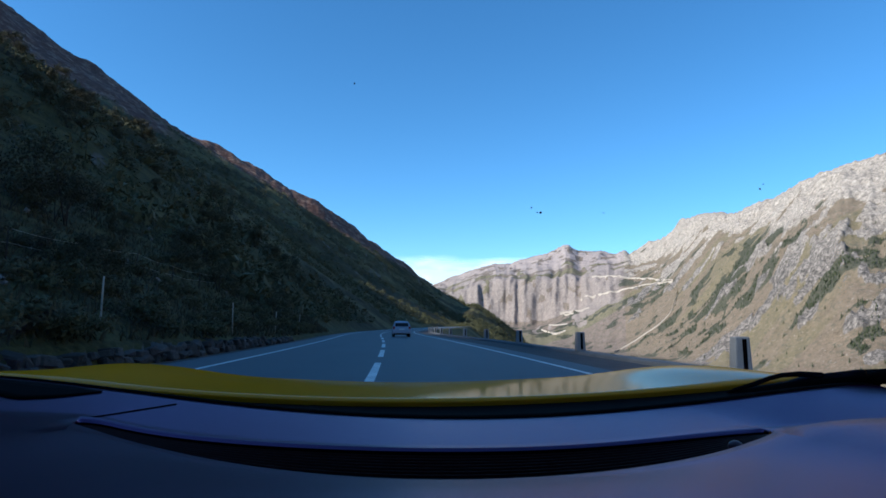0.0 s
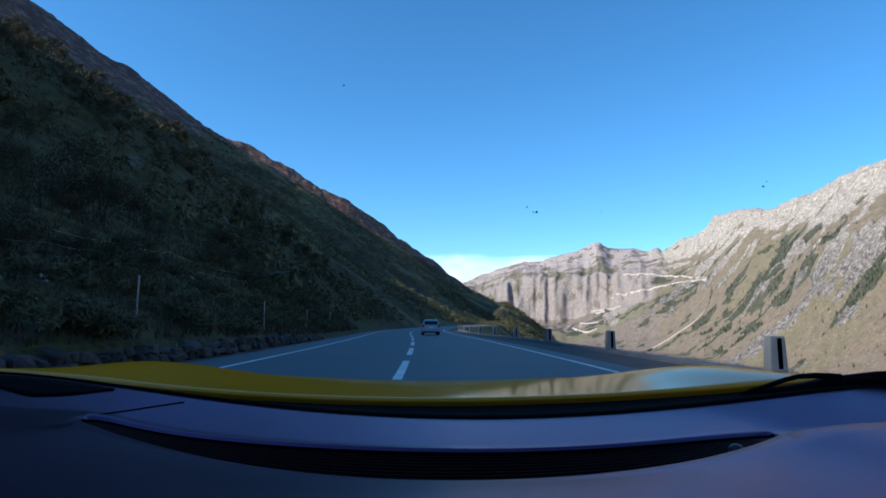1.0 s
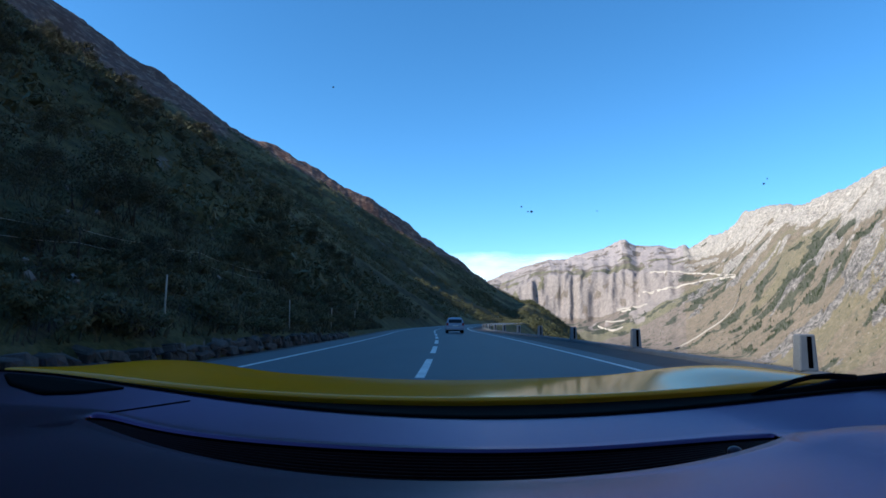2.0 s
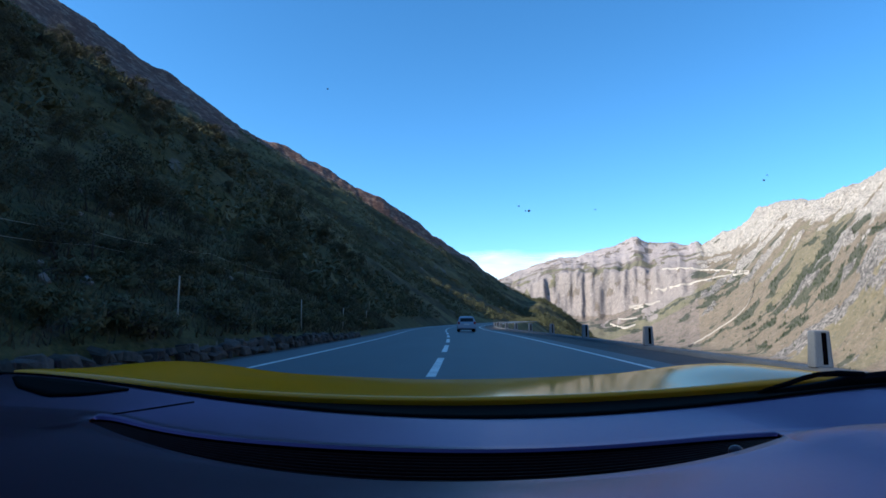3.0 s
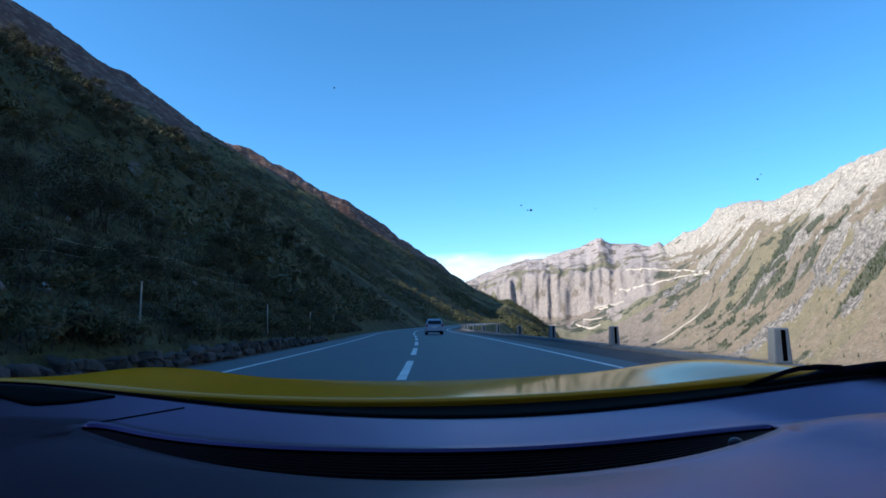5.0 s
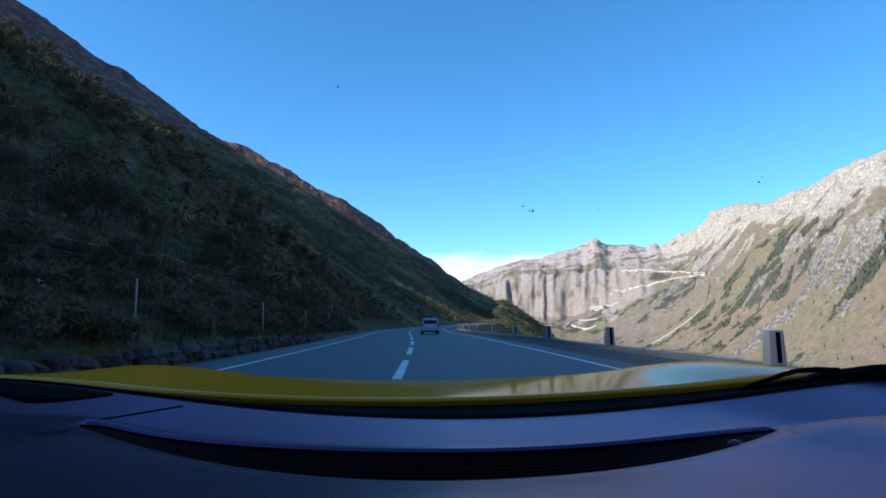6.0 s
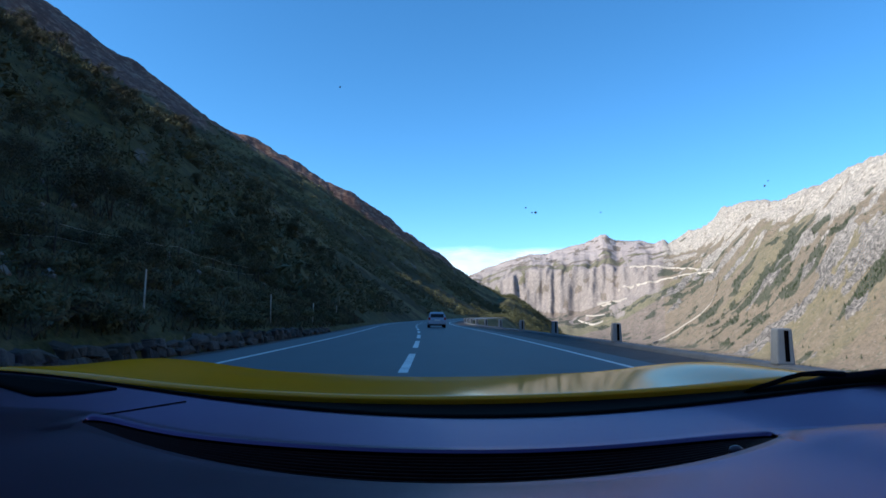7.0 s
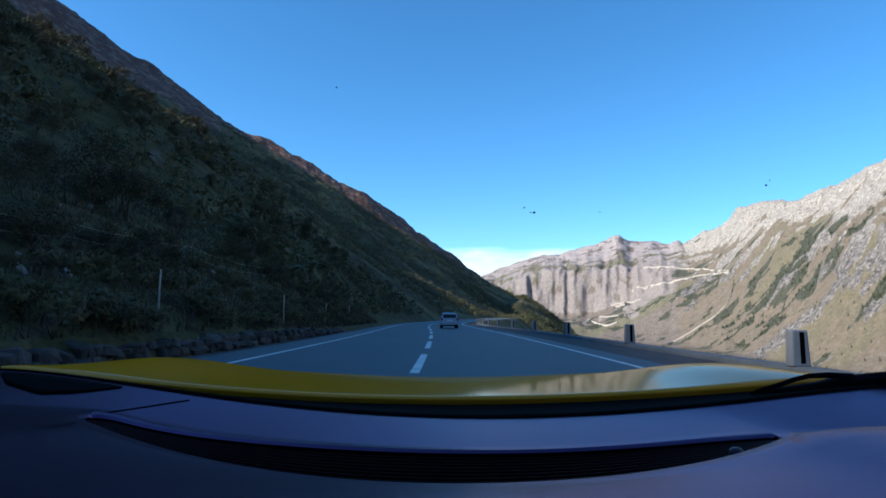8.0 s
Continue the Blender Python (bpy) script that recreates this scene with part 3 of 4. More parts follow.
COWL = ([-0.1602, 0.0053, 0.0691, -0.0061, -0.0217], 1.30, 0.12, 0.95)
W = 0.93
SLOT_L, SLOT_R = -0.515, 0.470


def slot_bounds(x):
    """Share of the way from the near to the far rail between which the vent's slot is open; none outside it."""
    a = np.clip((x - SLOT_L) / (SLOT_R - SLOT_L), 0, 1)
    half = 0.5 * np.clip(4 * a * (1 - a), 0, 1) ** np.where(a > 0.5, 0.24, 0.28)
    return 0.5 - half, 0.5 + half


def dash_surface():
    """One skin from the lip to the windscreen, pierced by the long vent slot, whose walls go down."""
    x = np.concatenate([np.linspace(-W, SLOT_L, 14), SLOT_L + (SLOT_R - SLOT_L) * (0.5 - 0.5 * np.cos(np.linspace(0, math.pi, 120)))[1:-1], np.linspace(SLOT_R, W, 14)])

    splay = 0.073 * (1 - ease(0.54, 0.8, np.abs(x)))  # the slot's ends stand square to the seats
    l, a = across_car([-0.145, -0.012, 0.02, 0, 0], 0.45, 0.0, 0.9, x), across_car(*NEAR, x * (1 - splay))
    b, g = across_car(*FAR_EDGE, x * (1 + splay)), across_car(*GASKET, x)
    lo, hi = slot_bounds(x)
    e0, e1 = a + (b - a) * lo[:, None], a + (b - a) * hi[:, None]
    down = np.array([0, 0, -1.0])
    front = [l + np.array([0, -0.06, -0.25]), l + np.array([0, -0.02, -0.03])]
    front += [l + (a - l) * t + np.array([0, 0, 0.004 * math.sin(math.pi * t)]) for t in np.linspace(0, 0.97, 9)]
    open_ = ((lo < 0.499))[:, None]
    front += [e0 + np.array([0, -0.004, 0.001]) * open_, e0 + np.array([0, 0.001, -0.003]) * open_]
    back = [e1 + np.array([0, -0.001, -0.003]) * open_, e1 + np.array([0, 0.004, 0.001]) * open_]
    back += [b + (g - b) * t for t in np.linspace(0.03, 1, 11)] + [g + np.array([0, 0.02, -0.01]), g + np.array([0, 0.05, -0.08])]
    return np.array(front), np.array(back), e0, e1


front, back, e0, e1 = dash_surface()
dash = child("dashboard", grid_mesh("dashboard", front, LEATHER), own, "dark blue-black leather dashboard with a soft sheen")
child("dash_upper", grid_mesh("dash_upper", back, LEATHER), own, "dashboard top below the windscreen")
vent = child("defroster_vent", grid_mesh("defroster_vent", np.array([e0 + np.array([0, -0.01, -0.016]), e1 + np.array([0, 0.01, -0.016])])[:, 14:-14], VENT_BLACK), own, "long black defroster vent with thin ribs")
for rim, back_off in ((e0, 0.001), (e1, -0.001)):
    child("vent_wall", grid_mesh("vent_wall", np.array([rim + np.array([0, back_off, -0.0028]), rim + np.array([0, 2 * back_off, -0.02])])[:, 14:-14], VENT_BLACK), vent)
for k in range(9):
    t = (k + 0.6) / 9.4
    mid = (e0 + (e1 - e0) * t)[15:-15:3]
    part("vent_rib", tube([Vector(p) + Vector((0, 0, -0.0075)) for p in mid], 0.0022, 6), VENT_RIB, vent)

bm = bmesh.new()
bmesh.ops.create_uvsphere(bm, u_segments=20, v_segments=10, radius=0.0095)
for v in bm.verts:
    v.co = Vector((v.co.x, v.co.y, v.co.z * 0.8)) + Vector((0.374, 0.83, EYE_HEIGHT - 0.1655))
part("light_sensor", smooth(bm), paint_material("smoked_plastic", (0.06, 0.04, 0.06), 0.3, 0.12), own, "small domed sunlight sensor")

# black seal under the glass, cowl and bonnet
sx = np.linspace(-0.95, 0.95, 61)
seal_a, seal_b = across_car(*GASKET, sx) + np.array([0, -0.005, 0.002]), across_car(*COWL, sx) + np.array([0, -0.01, -0.012])
mid_s = seal_a * 0.5 + seal_b * 0.5 + np.array([0, 0, -0.006])
child("cowl", grid_mesh("cowl", np.array([seal_a + np.array([0, 0, -0.02]), seal_a, seal_a * 0.8 + mid_s * 0.2 + np.array([0, 0, 0.004]), mid_s, seal_b, seal_b + np.array([0, 0.03, -0.03])]), RUBBER), own, "black rubber cowl below the windscreen")


def bonnet_points():
    """Nearly level behind, falling away in front; a rounded wing on each side."""
    x = np.linspace(-0.985, 0.985, 121)
    rear = across_car(*COWL, x)
    rear_z = rear[:, 2] - EYE_HEIGHT + 0.001
    wing = 1.4 * np.exp(-((x + 0.77) / 0.18) ** 2) + 1.3 * np.exp(-((x - 0.70) / 0.17) ** 2)
    rows = []
    for t in np.linspace(0, 1, 34):
        s = 1.2 * t
        z = rear_z - 0.025 * s - 0.03 * s * s + wing * (0.085 * s - 0.1 * s * s) - 0.25 * np.clip(t - 0.75, 0, 1) ** 2 - (0.03 * ease(0.8, 0.985, -x) + 0.10 * ease(0.78, 1.0, x)) * ease(0.0, 0.4, t)
        rows.append(np.stack([x * (1 - 0.16 * t ** 3), rear[:, 1] + s * (1 - 0.14 * x * x), EYE_HEIGHT + z], -1))
    for k in (1, 2, 3, 4):
        rows.append(rows[33] + np.array([0, 0.05 * k - 0.006 * k * k, -0.03 * k - 0.022 * k * k]))
    rows.insert(0, rows[0] + np.array([0, -0.002, -0.006]))
    rows.insert(0, rows[0] + np.array([0, 0.02, -0.02]))
    return np.array(rows)


child("bonnet", grid_mesh("bonnet", bonnet_points(), YELLOW), own, "glossy yellow bonnet with two raised wings")


# outside of the car: flanks, tail, roof, wheels
def flank(side):
    ys = np.linspace(-2.3, 2.32, 60)
    rows = []
    for h in np.linspace(0, 1, 8):
        top = np.interp(ys, [-2.3, -1.6, -0.4, 0.9, 1.6, 2.1, 2.32], [0.72, 0.86, 0.86, 0.84, 0.85, 0.72, 0.55])
        half = np.interp(ys, [-2.3, -1.7, 0.0, 1.4, 2.0, 2.32], [0.72, 0.96, 0.94, 0.97, 0.86, 0.62])
        rows.append(np.stack([side * (half - 0.05 * (1 - h) + 0.02 * np.sin(np.pi * h)), ys, 0.2 + (top - 0.2) * h], -1))
    return np.array(rows)


for s in (-1, 1):
    child("flank", grid_mesh("flank", flank(s), YELLOW), own)
tail_x = np.linspace(-0.93, 0.93, 30)
tail = [np.stack([tail_x * (1 - 0.1 * t), tail_x * 0 - 0.55 - 1.7 * t, 0.2 + 0 * tail_x + np.interp(t, [0, 0.7, 0.9, 1], [0.92, 0.66, 0.5, 0.0]) - 0.06 * tail_x ** 2], -1) for t in np.linspace(0, 1, 14)]
child("tail", grid_mesh("tail", np.array(tail), YELLOW), own)
roof = [np.stack([tail_x * 0.66, tail_x * 0 + y, h - 0.08 * (tail_x / 0.93) ** 2], -1) for y, h in ((0.57, 1.41), (0.42, 1.45), (0.1, 1.47), (-0.5, 1.44), (-1.1, 1.22), (-1.65, 0.9))]
child("roof", grid_mesh("roof", np.array(roof), YELLOW), own)
lining = [r + np.array([0, 0, -0.02]) for r in roof]
child("roof_lining", grid_mesh("roof_lining", np.array(lining[:5]), LEATHER), own, "dark roof lining")
for s in (-1, 1):
    part("pillar", tube([(s * 0.96, 1.22, 0.86), (s * 0.82, 0.9, 1.14), (s * 0.645, 0.55, 1.36)], 0.035, 8), RUBBER, own)
for s in (-1, 1):
    for y in (-1.45, 1.45):
        wheel = part("wheel", tube([(s * 0.72, y, 0.32), (s * 0.94, y, 0.32)], 0.32, 32), RUBBER, own, "black tyre on a dark rim")
        part("rim", tube([(s * 0.8, y, 0.32), (s * 0.945, y, 0.32)], 0.22, 24), SILVER, wheel)
floor_pan = part("floor_pan", block((1.7, 4.2, 0.06), (0, 0, 0.2), 0.02), RUBBER, own)

# wiper lying on the cowl
EDGE_X = np.array([0.565, 0.58, 0.61, 0.635, 0.665, 0.70, 0.73, 0.78, 0.84, 0.95])
EDGE_TOP = np.array([-0.135, -0.132, -0.127, -0.123, -0.119, -0.113, -0.104, -0.098, -0.0914, -0.088])
EDGE_LOW = np.array([-0.150, -0.153, -0.151, -0.149, -0.145, -0.139, -0.136, -0.130, -0.1227, -0.115])
ring = []
for dy, a in ((0.0, 0.0), (-0.012, 0.25), (-0.014, 0.75), (0.0, 1.0), (0.03, 0.92), (0.05, 0.3)):
    ring.append(np.stack([1.092 * EDGE_X, 1.31 + dy + 0 * EDGE_X, EYE_HEIGHT + 1.092 * (EDGE_LOW + (EDGE_TOP - EDGE_LOW) * a)], -1))
child("wiper_cover", grid_mesh("wiper_cover", np.array(ring), RUBBER), own, "black wiper cover at the foot of the glass")
part("wiper_arm", tube([(1.092 * x, 1.305, EYE_HEIGHT + 1.092 * z) for x, z in ((0.56, -0.136), (0.575, -0.130), (0.61, -0.120), (0.645, -0.108), (0.67, -0.102), (0.705, -0.1), (0.75, -0.102))], [0.002, 0.004, 0.005, 0.005, 0.005, 0.006, 0.006], 8), RUBBER, own, "black wiper arm at rest")


# windscreen with a few dried insect marks
GLASS, gn, gl, gp = material("windscreen_glass")
clear = gn.new("ShaderNodeBsdfTransparent")
clear.inputs[0].default_value = (0.97, 0.985, 0.98, 1)
gloss = gn.new("ShaderNodeBsdfGlossy")
gloss.inputs["Roughness"].default_value = 0.02
fres = gn.new("ShaderNodeFresnel")
fres.inputs[0].default_value = 1.15
blend = gn.new("ShaderNodeMixShader")
gl.new(fres.outputs[0], blend.inputs[0])
gl.new(clear.outputs[0], blend.inputs[1])
gl.new(gloss.outputs[0], blend.inputs[2])
gl.new(blend.outputs[0], gn["Material Output"].inputs["Surface"])


def screen_point(x, t):
    """A place on the windscreen: across in metres, and the share of its way up."""
    foot = across_car(*GASKET, np.array(x))
    return Vector((x * (1 - 0.3 * t), (foot[1] + 0.01) * (1 - t) + 0.56 * t, foot[2] * (1 - t) + 1.40 * t + 0.03 * math.sin(math.pi * t)))


screen = child("windscreen", grid_mesh("windscreen", np.array([[screen_point(x, t) for x in np.linspace(-0.95, 0.95, 25)] for t in np.linspace(0, 1, 17)]), GLASS), own, "clear windscreen with a few dried insect marks")
screen.visible_shadow = False
INSECT = worn("dried_insect", (0.25, 0.32, 0.36), (0.5, 0.56, 0.56), 30, 90, 0.8, 0.2, 0.001)
def mark_spot(across, up):
    """Where the line of sight from the eye at this share across and angle up meets the glass."""
    best = min((abs((q.z - EYE_HEIGHT) - math.tan(radians(up)) * q.y) + abs(q.x - across * q.y), q) for t in np.linspace(0.2, 1, 81) for q in [screen_point(0, t)] for q in [screen_point(across * q.y / (1 - 0.3 * t), t)])
    return best[1]


for k, (mx, up, mr) in enumerate([(0.130, 10.1, 0.0010), (0.140, 9.9, 0.0009), (0.1455, 9.55, 0.0016), (-0.172, 20.6, 0.0010), (0.251, 9.7, 0.0007), (0.530, 12.4, 0.0013), (0.536, 12.75, 0.0008)]):
    spot = mark_spot(mx, up)
    bm = bmesh.new()
    bmesh.ops.create_icosphere(bm, subdivisions=2, radius=1)
    for v in bm.verts:
        q = v.co * (1 + 0.5 * noise.noise(v.co * 1.7 + Vector((k, 0, 0))))
        v.co = spot + Vector((q.x * mr * 1.2, q.y * mr * 0.4, q.z * mr)) + Vector((0, -0.002, -0.001))
    part("insect_mark", smooth(bm), INSECT, screen, "small dried insect mark")

# side glass, nose and lamps
for s in (-1, 1):
    rows = [np.stack([0 * ys_ + s * (0.93 + (0.63 - 0.93) * t), ys_ * (1 - 0.42 * t) - 0.1 * t, 0 * ys_ + 0.86 + 0.50 * t], -1) for t in np.linspace(0, 1, 5) for ys_ in (np.linspace(-0.9, 1.05, 9),)]
    pane = child("side_window", grid_mesh("side_window", np.array(rows), GLASS), own, "clear side window")
    pane.visible_shadow = False
nose_top = bonnet_points()[-1]
nose = [nose_top]
for k in range(1, 7):
    t = k / 6
    nose.append(np.stack([nose_top[:, 0] * (1 - 0.04 * math.sin(math.pi * t)), nose_top[:, 1] + 0.10 * math.sin(math.pi * t * 0.8) - 0.03 * t, nose_top[:, 2] * (1 - t) + 0.2 * t], -1))
child("front_bumper", grid_mesh("front_bumper", np.array(nose), YELLOW), own)
LAMP = paint_material("lamp_glass", (0.35, 0.36, 0.37), 0.1, 0.8)
for s in (-1, 1):
    bm = bmesh.new()
    bmesh.ops.create_uvsphere(bm, u_segments=20, v_segments=10, radius=1)
    for v in bm.verts:
        v.co = Vector((s * 0.68 + 0.14 * v.co.x, 2.28 + 0.16 * v.co.y, 0.66 + 0.07 * v.co.z))
    part("headlight", smooth(bm), LAMP, own, "clear headlight")
    part("tail_lamp", block((0.3, 0.06, 0.12), (s * 0.6, -2.2, 0.62), 0.02), paint_material("tail_lamp_red", (0.3, 0.01, 0.01), 0.2), own, "red tail lamp")

# side demister recess and the seam across the dashboard
def dash_spot(x, y, up=0.0):
    b, g = across_car(*FAR_EDGE, np.array(x)), across_car(*GASKET, np.array(x))
    t = (y - b[1]) / (g[1] - b[1])
    return Vector((x, y, b[2] + (g[2] - b[2]) * t + up))


spots = []
for x in np.linspace(-0.87, -0.59, 15):
    fore, aft = np.interp(x, [-0.87, -0.795, -0.695, -0.64, -0.59], [1.245, 1.155, 1.095, 1.115, 1.166]), np.interp(x, [-0.87, -0.59], [1.257, 1.17])
    spots.append([dash_spot(x, fore, -0.006)] + [dash_spot(x, fore + (aft - fore) * t, 0.0025) for t in (0, 0.25, 0.5, 0.75, 1)] + [dash_spot(x, aft, -0.006)])
child("side_demister", grid_mesh("side_demister", np.array(spots), VENT_BLACK), own, "black side demister opening")
SEAM = ((-0.84, 1.03), (-0.76, 0.985), (-0.70, 0.965), (-0.64, 0.965), (-0.60, 0.972), (-0.56, 0.99), (-0.53, 1.01), (-0.505, 1.04), (-0.475, 1.08), (-0.445, 1.12))
part("dash_seam", tube([dash_spot(x, y, 0.0) for x, y in SEAM], 0.0016, 6), VENT_BLACK, own, "dark seam line")


# ---- the car ahead ----
def lead_car():
    car = empty("hatchback", label="silver-blue hatchback seen from behind on the road", category="car")
    GLASS_DARK = paint_material("car_glass", (0.012, 0.015, 0.02), 0.15, 0.1)
    prof = [(-1.95, 0.32, 0.82), (-2.0, 0.55, 0.86), (-1.98, 0.85, 0.87), (-1.9, 0.98, 0.86), (-1.72, 1.3, 0.72), (-1.55, 1.45, 0.64), (-1.1, 1.5, 0.62), (-0.2, 1.5, 0.62), (0.5, 1.2, 0.7), (0.9, 0.98, 0.8), (1.9, 0.8, 0.76), (2.05, 0.55, 0.7), (2.0, 0.32, 0.7)]
    rows = []
    for y, z, hw in prof:
        u = np.linspace(-1, 1, 15)
        rows.append(np.stack([np.sign(u) * np.abs(u) ** 0.8 * hw, 0 * u + y, z - 0.05 * np.abs(u) ** 4], -1))
    child("body", grid_mesh("body", np.array(rows), SILVER), car)
    for s in (-1, 1):
        side = []
        for y, z, hw in prof:
            side.append([(s * hw, y, z - 0.05), (s * (hw * 0.5 + 0.44), y, max(0.3, z * 0.6)), (s * 0.82, y, 0.28)])
        child("side_panel", grid_mesh("side_panel", np.array(side), SILVER), car)
    window = part("rear_window", block((1.22, 0.02, 0.36), (0, 0, 0), 0.01), GLASS_DARK, car, "dark rear window")
    window.matrix_basis = pose(0, -1.845, 1.15, -28)
    part("bumper", block((1.7, 0.14, 0.24), (0, -2.0, 0.45), 0.05), SILVER, car)
    part("lower_bumper", block((1.55, 0.12, 0.12), (0, -1.99, 0.29), 0.03), RUBBER, car, "black lower bumper")
    red = paint_material("tail_red", (0.22, 0.01, 0.012), 0.2)
    for s in (-1, 1):
        part("tail_light", block((0.2, 0.06, 0.26), (s * 0.74, -1.965, 0.86), 0.03), red, car, "red tail light")
        for y in (-1.3, 1.3):
            w = part("wheel", tube([(s * 0.62, y, 0.31), (s * 0.83, y, 0.31)], 0.31, 24), RUBBER, car, "black tyre")
            part("rim", tube([(s * 0.7, y, 0.31), (s * 0.835, y, 0.31)], 0.2, 16), SILVER, w)
    part("number_plate", block((0.5, 0.015, 0.11), (0, -2.005, 0.72), 0.004), LINE_PAINT, car, "plain white plate")
    part("underbody", block((1.5, 3.6, 0.1), (0, 0, 0.27), 0.02), RUBBER, car)
    return car


ahead = lead_car()
p, turn = beside(62.0, 2.15)
ahead.matrix_basis = pose(p.x, p.y, p.z, 0, 0, turn)


# ---- plants and stones ----
BUSH_LEAF = worn("shrub_leaf", (0.016, 0.017, 0.008), (0.072, 0.070, 0.026), 0.7, 6, 0.85, 0.0, spread=0.3)
HERB_LEAF = worn("herb_leaf", (0.03, 0.032, 0.012), (0.12, 0.11, 0.042), 0.7, 6, 0.85, 0.0, spread=0.3)
SCRUB_LEAF = worn("scrub_leaf", (0.028, 0.032, 0.015), (0.10, 0.104, 0.043), 0.05, 1.5, 0.85, 0.0, space="world", spread=0.22)
FIR = worn("conifer_needles", (0.02, 0.032, 0.014), (0.06, 0.075, 0.032), 0.05, 2, 0.85, 0.0, space="world")
GRASS = worn("grass_blade", (0.014, 0.016, 0.007), (0.08, 0.07, 0.03), 0.4, 3, 0.85, 0.0, space="world", spread=0.3)
BARK = worn("shrub_bark", (0.02, 0.017, 0.013), (0.06, 0.05, 0.04), 3, 20, 0.95, 0.5, 0.01)
POLE = worn("weathered_pole", (0.28, 0.25, 0.2), (0.5, 0.46, 0.38), 2, 20, 0.9, 0.3, 0.004)
rng = np.random.default_rng(7)


def leaf_cloud(centres, radii, count, size, seed):
    """Many small bent leaves round lobes, uneven and with gaps: two triangles each."""
    g = np.random.default_rng(seed)
    k = g.integers(0, len(centres), count)
    way = g.normal(size=(count, 3))
    way /= np.linalg.norm(way, axis=1)[:, None]
    dist = g.random(count) ** 0.38
    at = centres[k] + way * (radii[k] * dist)[:, None] * np.array([1, 1, 0.85])
    keep = value_noise(at[:, 0] * 2.1 + 9, at[:, 1] * 2.1 + at[:, 2] * 1.7, seed) > 0.28
    at, way = at[keep], way[keep]
    n = len(at)
    a = np.cross(way, g.normal(size=(n, 3))) + 0.35 * g.normal(size=(n, 3))  # blades lie along the lobe's outside
    a /= np.linalg.norm(a, axis=1)[:, None]
    b = np.cross(way + 0.3 * g.normal(size=(n, 3)), a)
    b /= np.linalg.norm(b, axis=1)[:, None]
    s = (size * (0.6 + 0.8 * g.random(n)))[:, None]
    v = np.stack([at - a * s, at + b * s * 0.45, at + a * s + np.cross(a, b) * s * 0.3, at - b * s * 0.45], 1).reshape(-1, 3)
    f = np.arange(n * 4).reshape(n, 4)
    return v, f


def bush_kind(seed, tall):
    g = np.random.default_rng(seed)
    thing = empty("shrub", label="dark green leafy mountain shrub on the slope", category="shrub", group="shrubs on the hillside")
    m = 9
    ang, rad = g.random(m) * 6.28, g.random(m) ** 0.6 * 0.75
    c = np.stack([np.cos(ang) * rad, np.sin(ang) * rad, 0.25 + g.random(m) * (tall - 0.3)], 1)
    r = 0.28 + 0.3 * g.random(m)
    v, f = leaf_cloud(c, r, 3600, 0.038, seed)
    child("foliage", mesh_from("foliage", v.tolist(), f.tolist(), BUSH_LEAF, False), thing)
    for k in range(4):
        e = c[k]
        part("stem", tube([(0.06 * math.cos(k * 1.6), 0.06 * math.sin(k * 1.6), -0.25), (e[0] * 0.4, e[1] * 0.4, e[2] * 0.5), tuple(e)], [0.022, 0.013, 0.005], 5), BARK, thing)
    return thing


def on_slope(d, y):
    x = float(road_x(y)) - d
    return Vector((x, y, float(hill_z(np.array(x), np.array(float(y))))))


KINDS = [bush_kind(11 + k, 1.0 + 0.18 * k) for k in range(6)]
used = set()
for k in range(420):
    y = 4 + 165 * rng.random() ** 1.25
    d = 8.0 + (26 + 0.6 * y) * rng.random() ** 0.9
    x = float(road_x(y)) - d
    thick = value_noise(np.array(x / 9.0), np.array(y / 9.0), 77)
    if thick < 0.42 or (d < 12 and thick < 0.62):
        continue
    big = (0.9 + (0.7 if y < 28 else 1.6) * rng.random() ** 1.3) * min(1.0, 0.45 + (d - 7) / 9)
    at = on_slope(d, y)
    m = pose(at.x, at.y, at.z, 0, 6, 360 * rng.random()) @ Matrix.Scale(big, 4)
    kind = k % 6
    if kind in used:
        q = copy_thing(KINDS[kind], m)
        q.scale = (big,) * 3
    else:
        used.add(kind)
        KINDS[kind].matrix_basis = m


def low_shrub(seed):
    """A knee-high clump of leaves and herbs."""
    g = np.random.default_rng(seed)
    thing = empty("low_shrub", label="knee-high clump of green herbs above the stone wall", category="shrub", group="herb clumps by the wall")
    c = np.stack([g.normal(size=5) * 0.4, g.normal(size=5) * 0.4, 0.15 + 0.35 * g.random(5)], 1)
    v, f = leaf_cloud(c, 0.22 + 0.2 * g.random(5), 800, 0.06, seed)
    child("foliage", mesh_from("foliage", v.tolist(), f.tolist(), HERB_LEAF, False), thing)
    part("stem", tube([(0, 0, -0.15), (0.03, 0.02, 0.2), tuple(c[0])], [0.02, 0.014, 0.006], 5), BARK, thing)
    return thing


HERBS = [low_shrub(61 + k) for k in range(4)]
for k in range(150):
    y, d = 5 + 60 * rng.random() ** 1.2, 6.5 + 7.5 * rng.random() ** 1.3
    at, big = on_slope(d, y), 0.45 + 0.75 * rng.random()
    m = pose(at.x, at.y, at.z, 0, 5, 360 * rng.random()) @ Matrix.Scale(big, 4)
    if k < 4:
        HERBS[k].matrix_basis = m
    else:
        copy_thing(HERBS[k % 4], m).scale = (big,) * 3


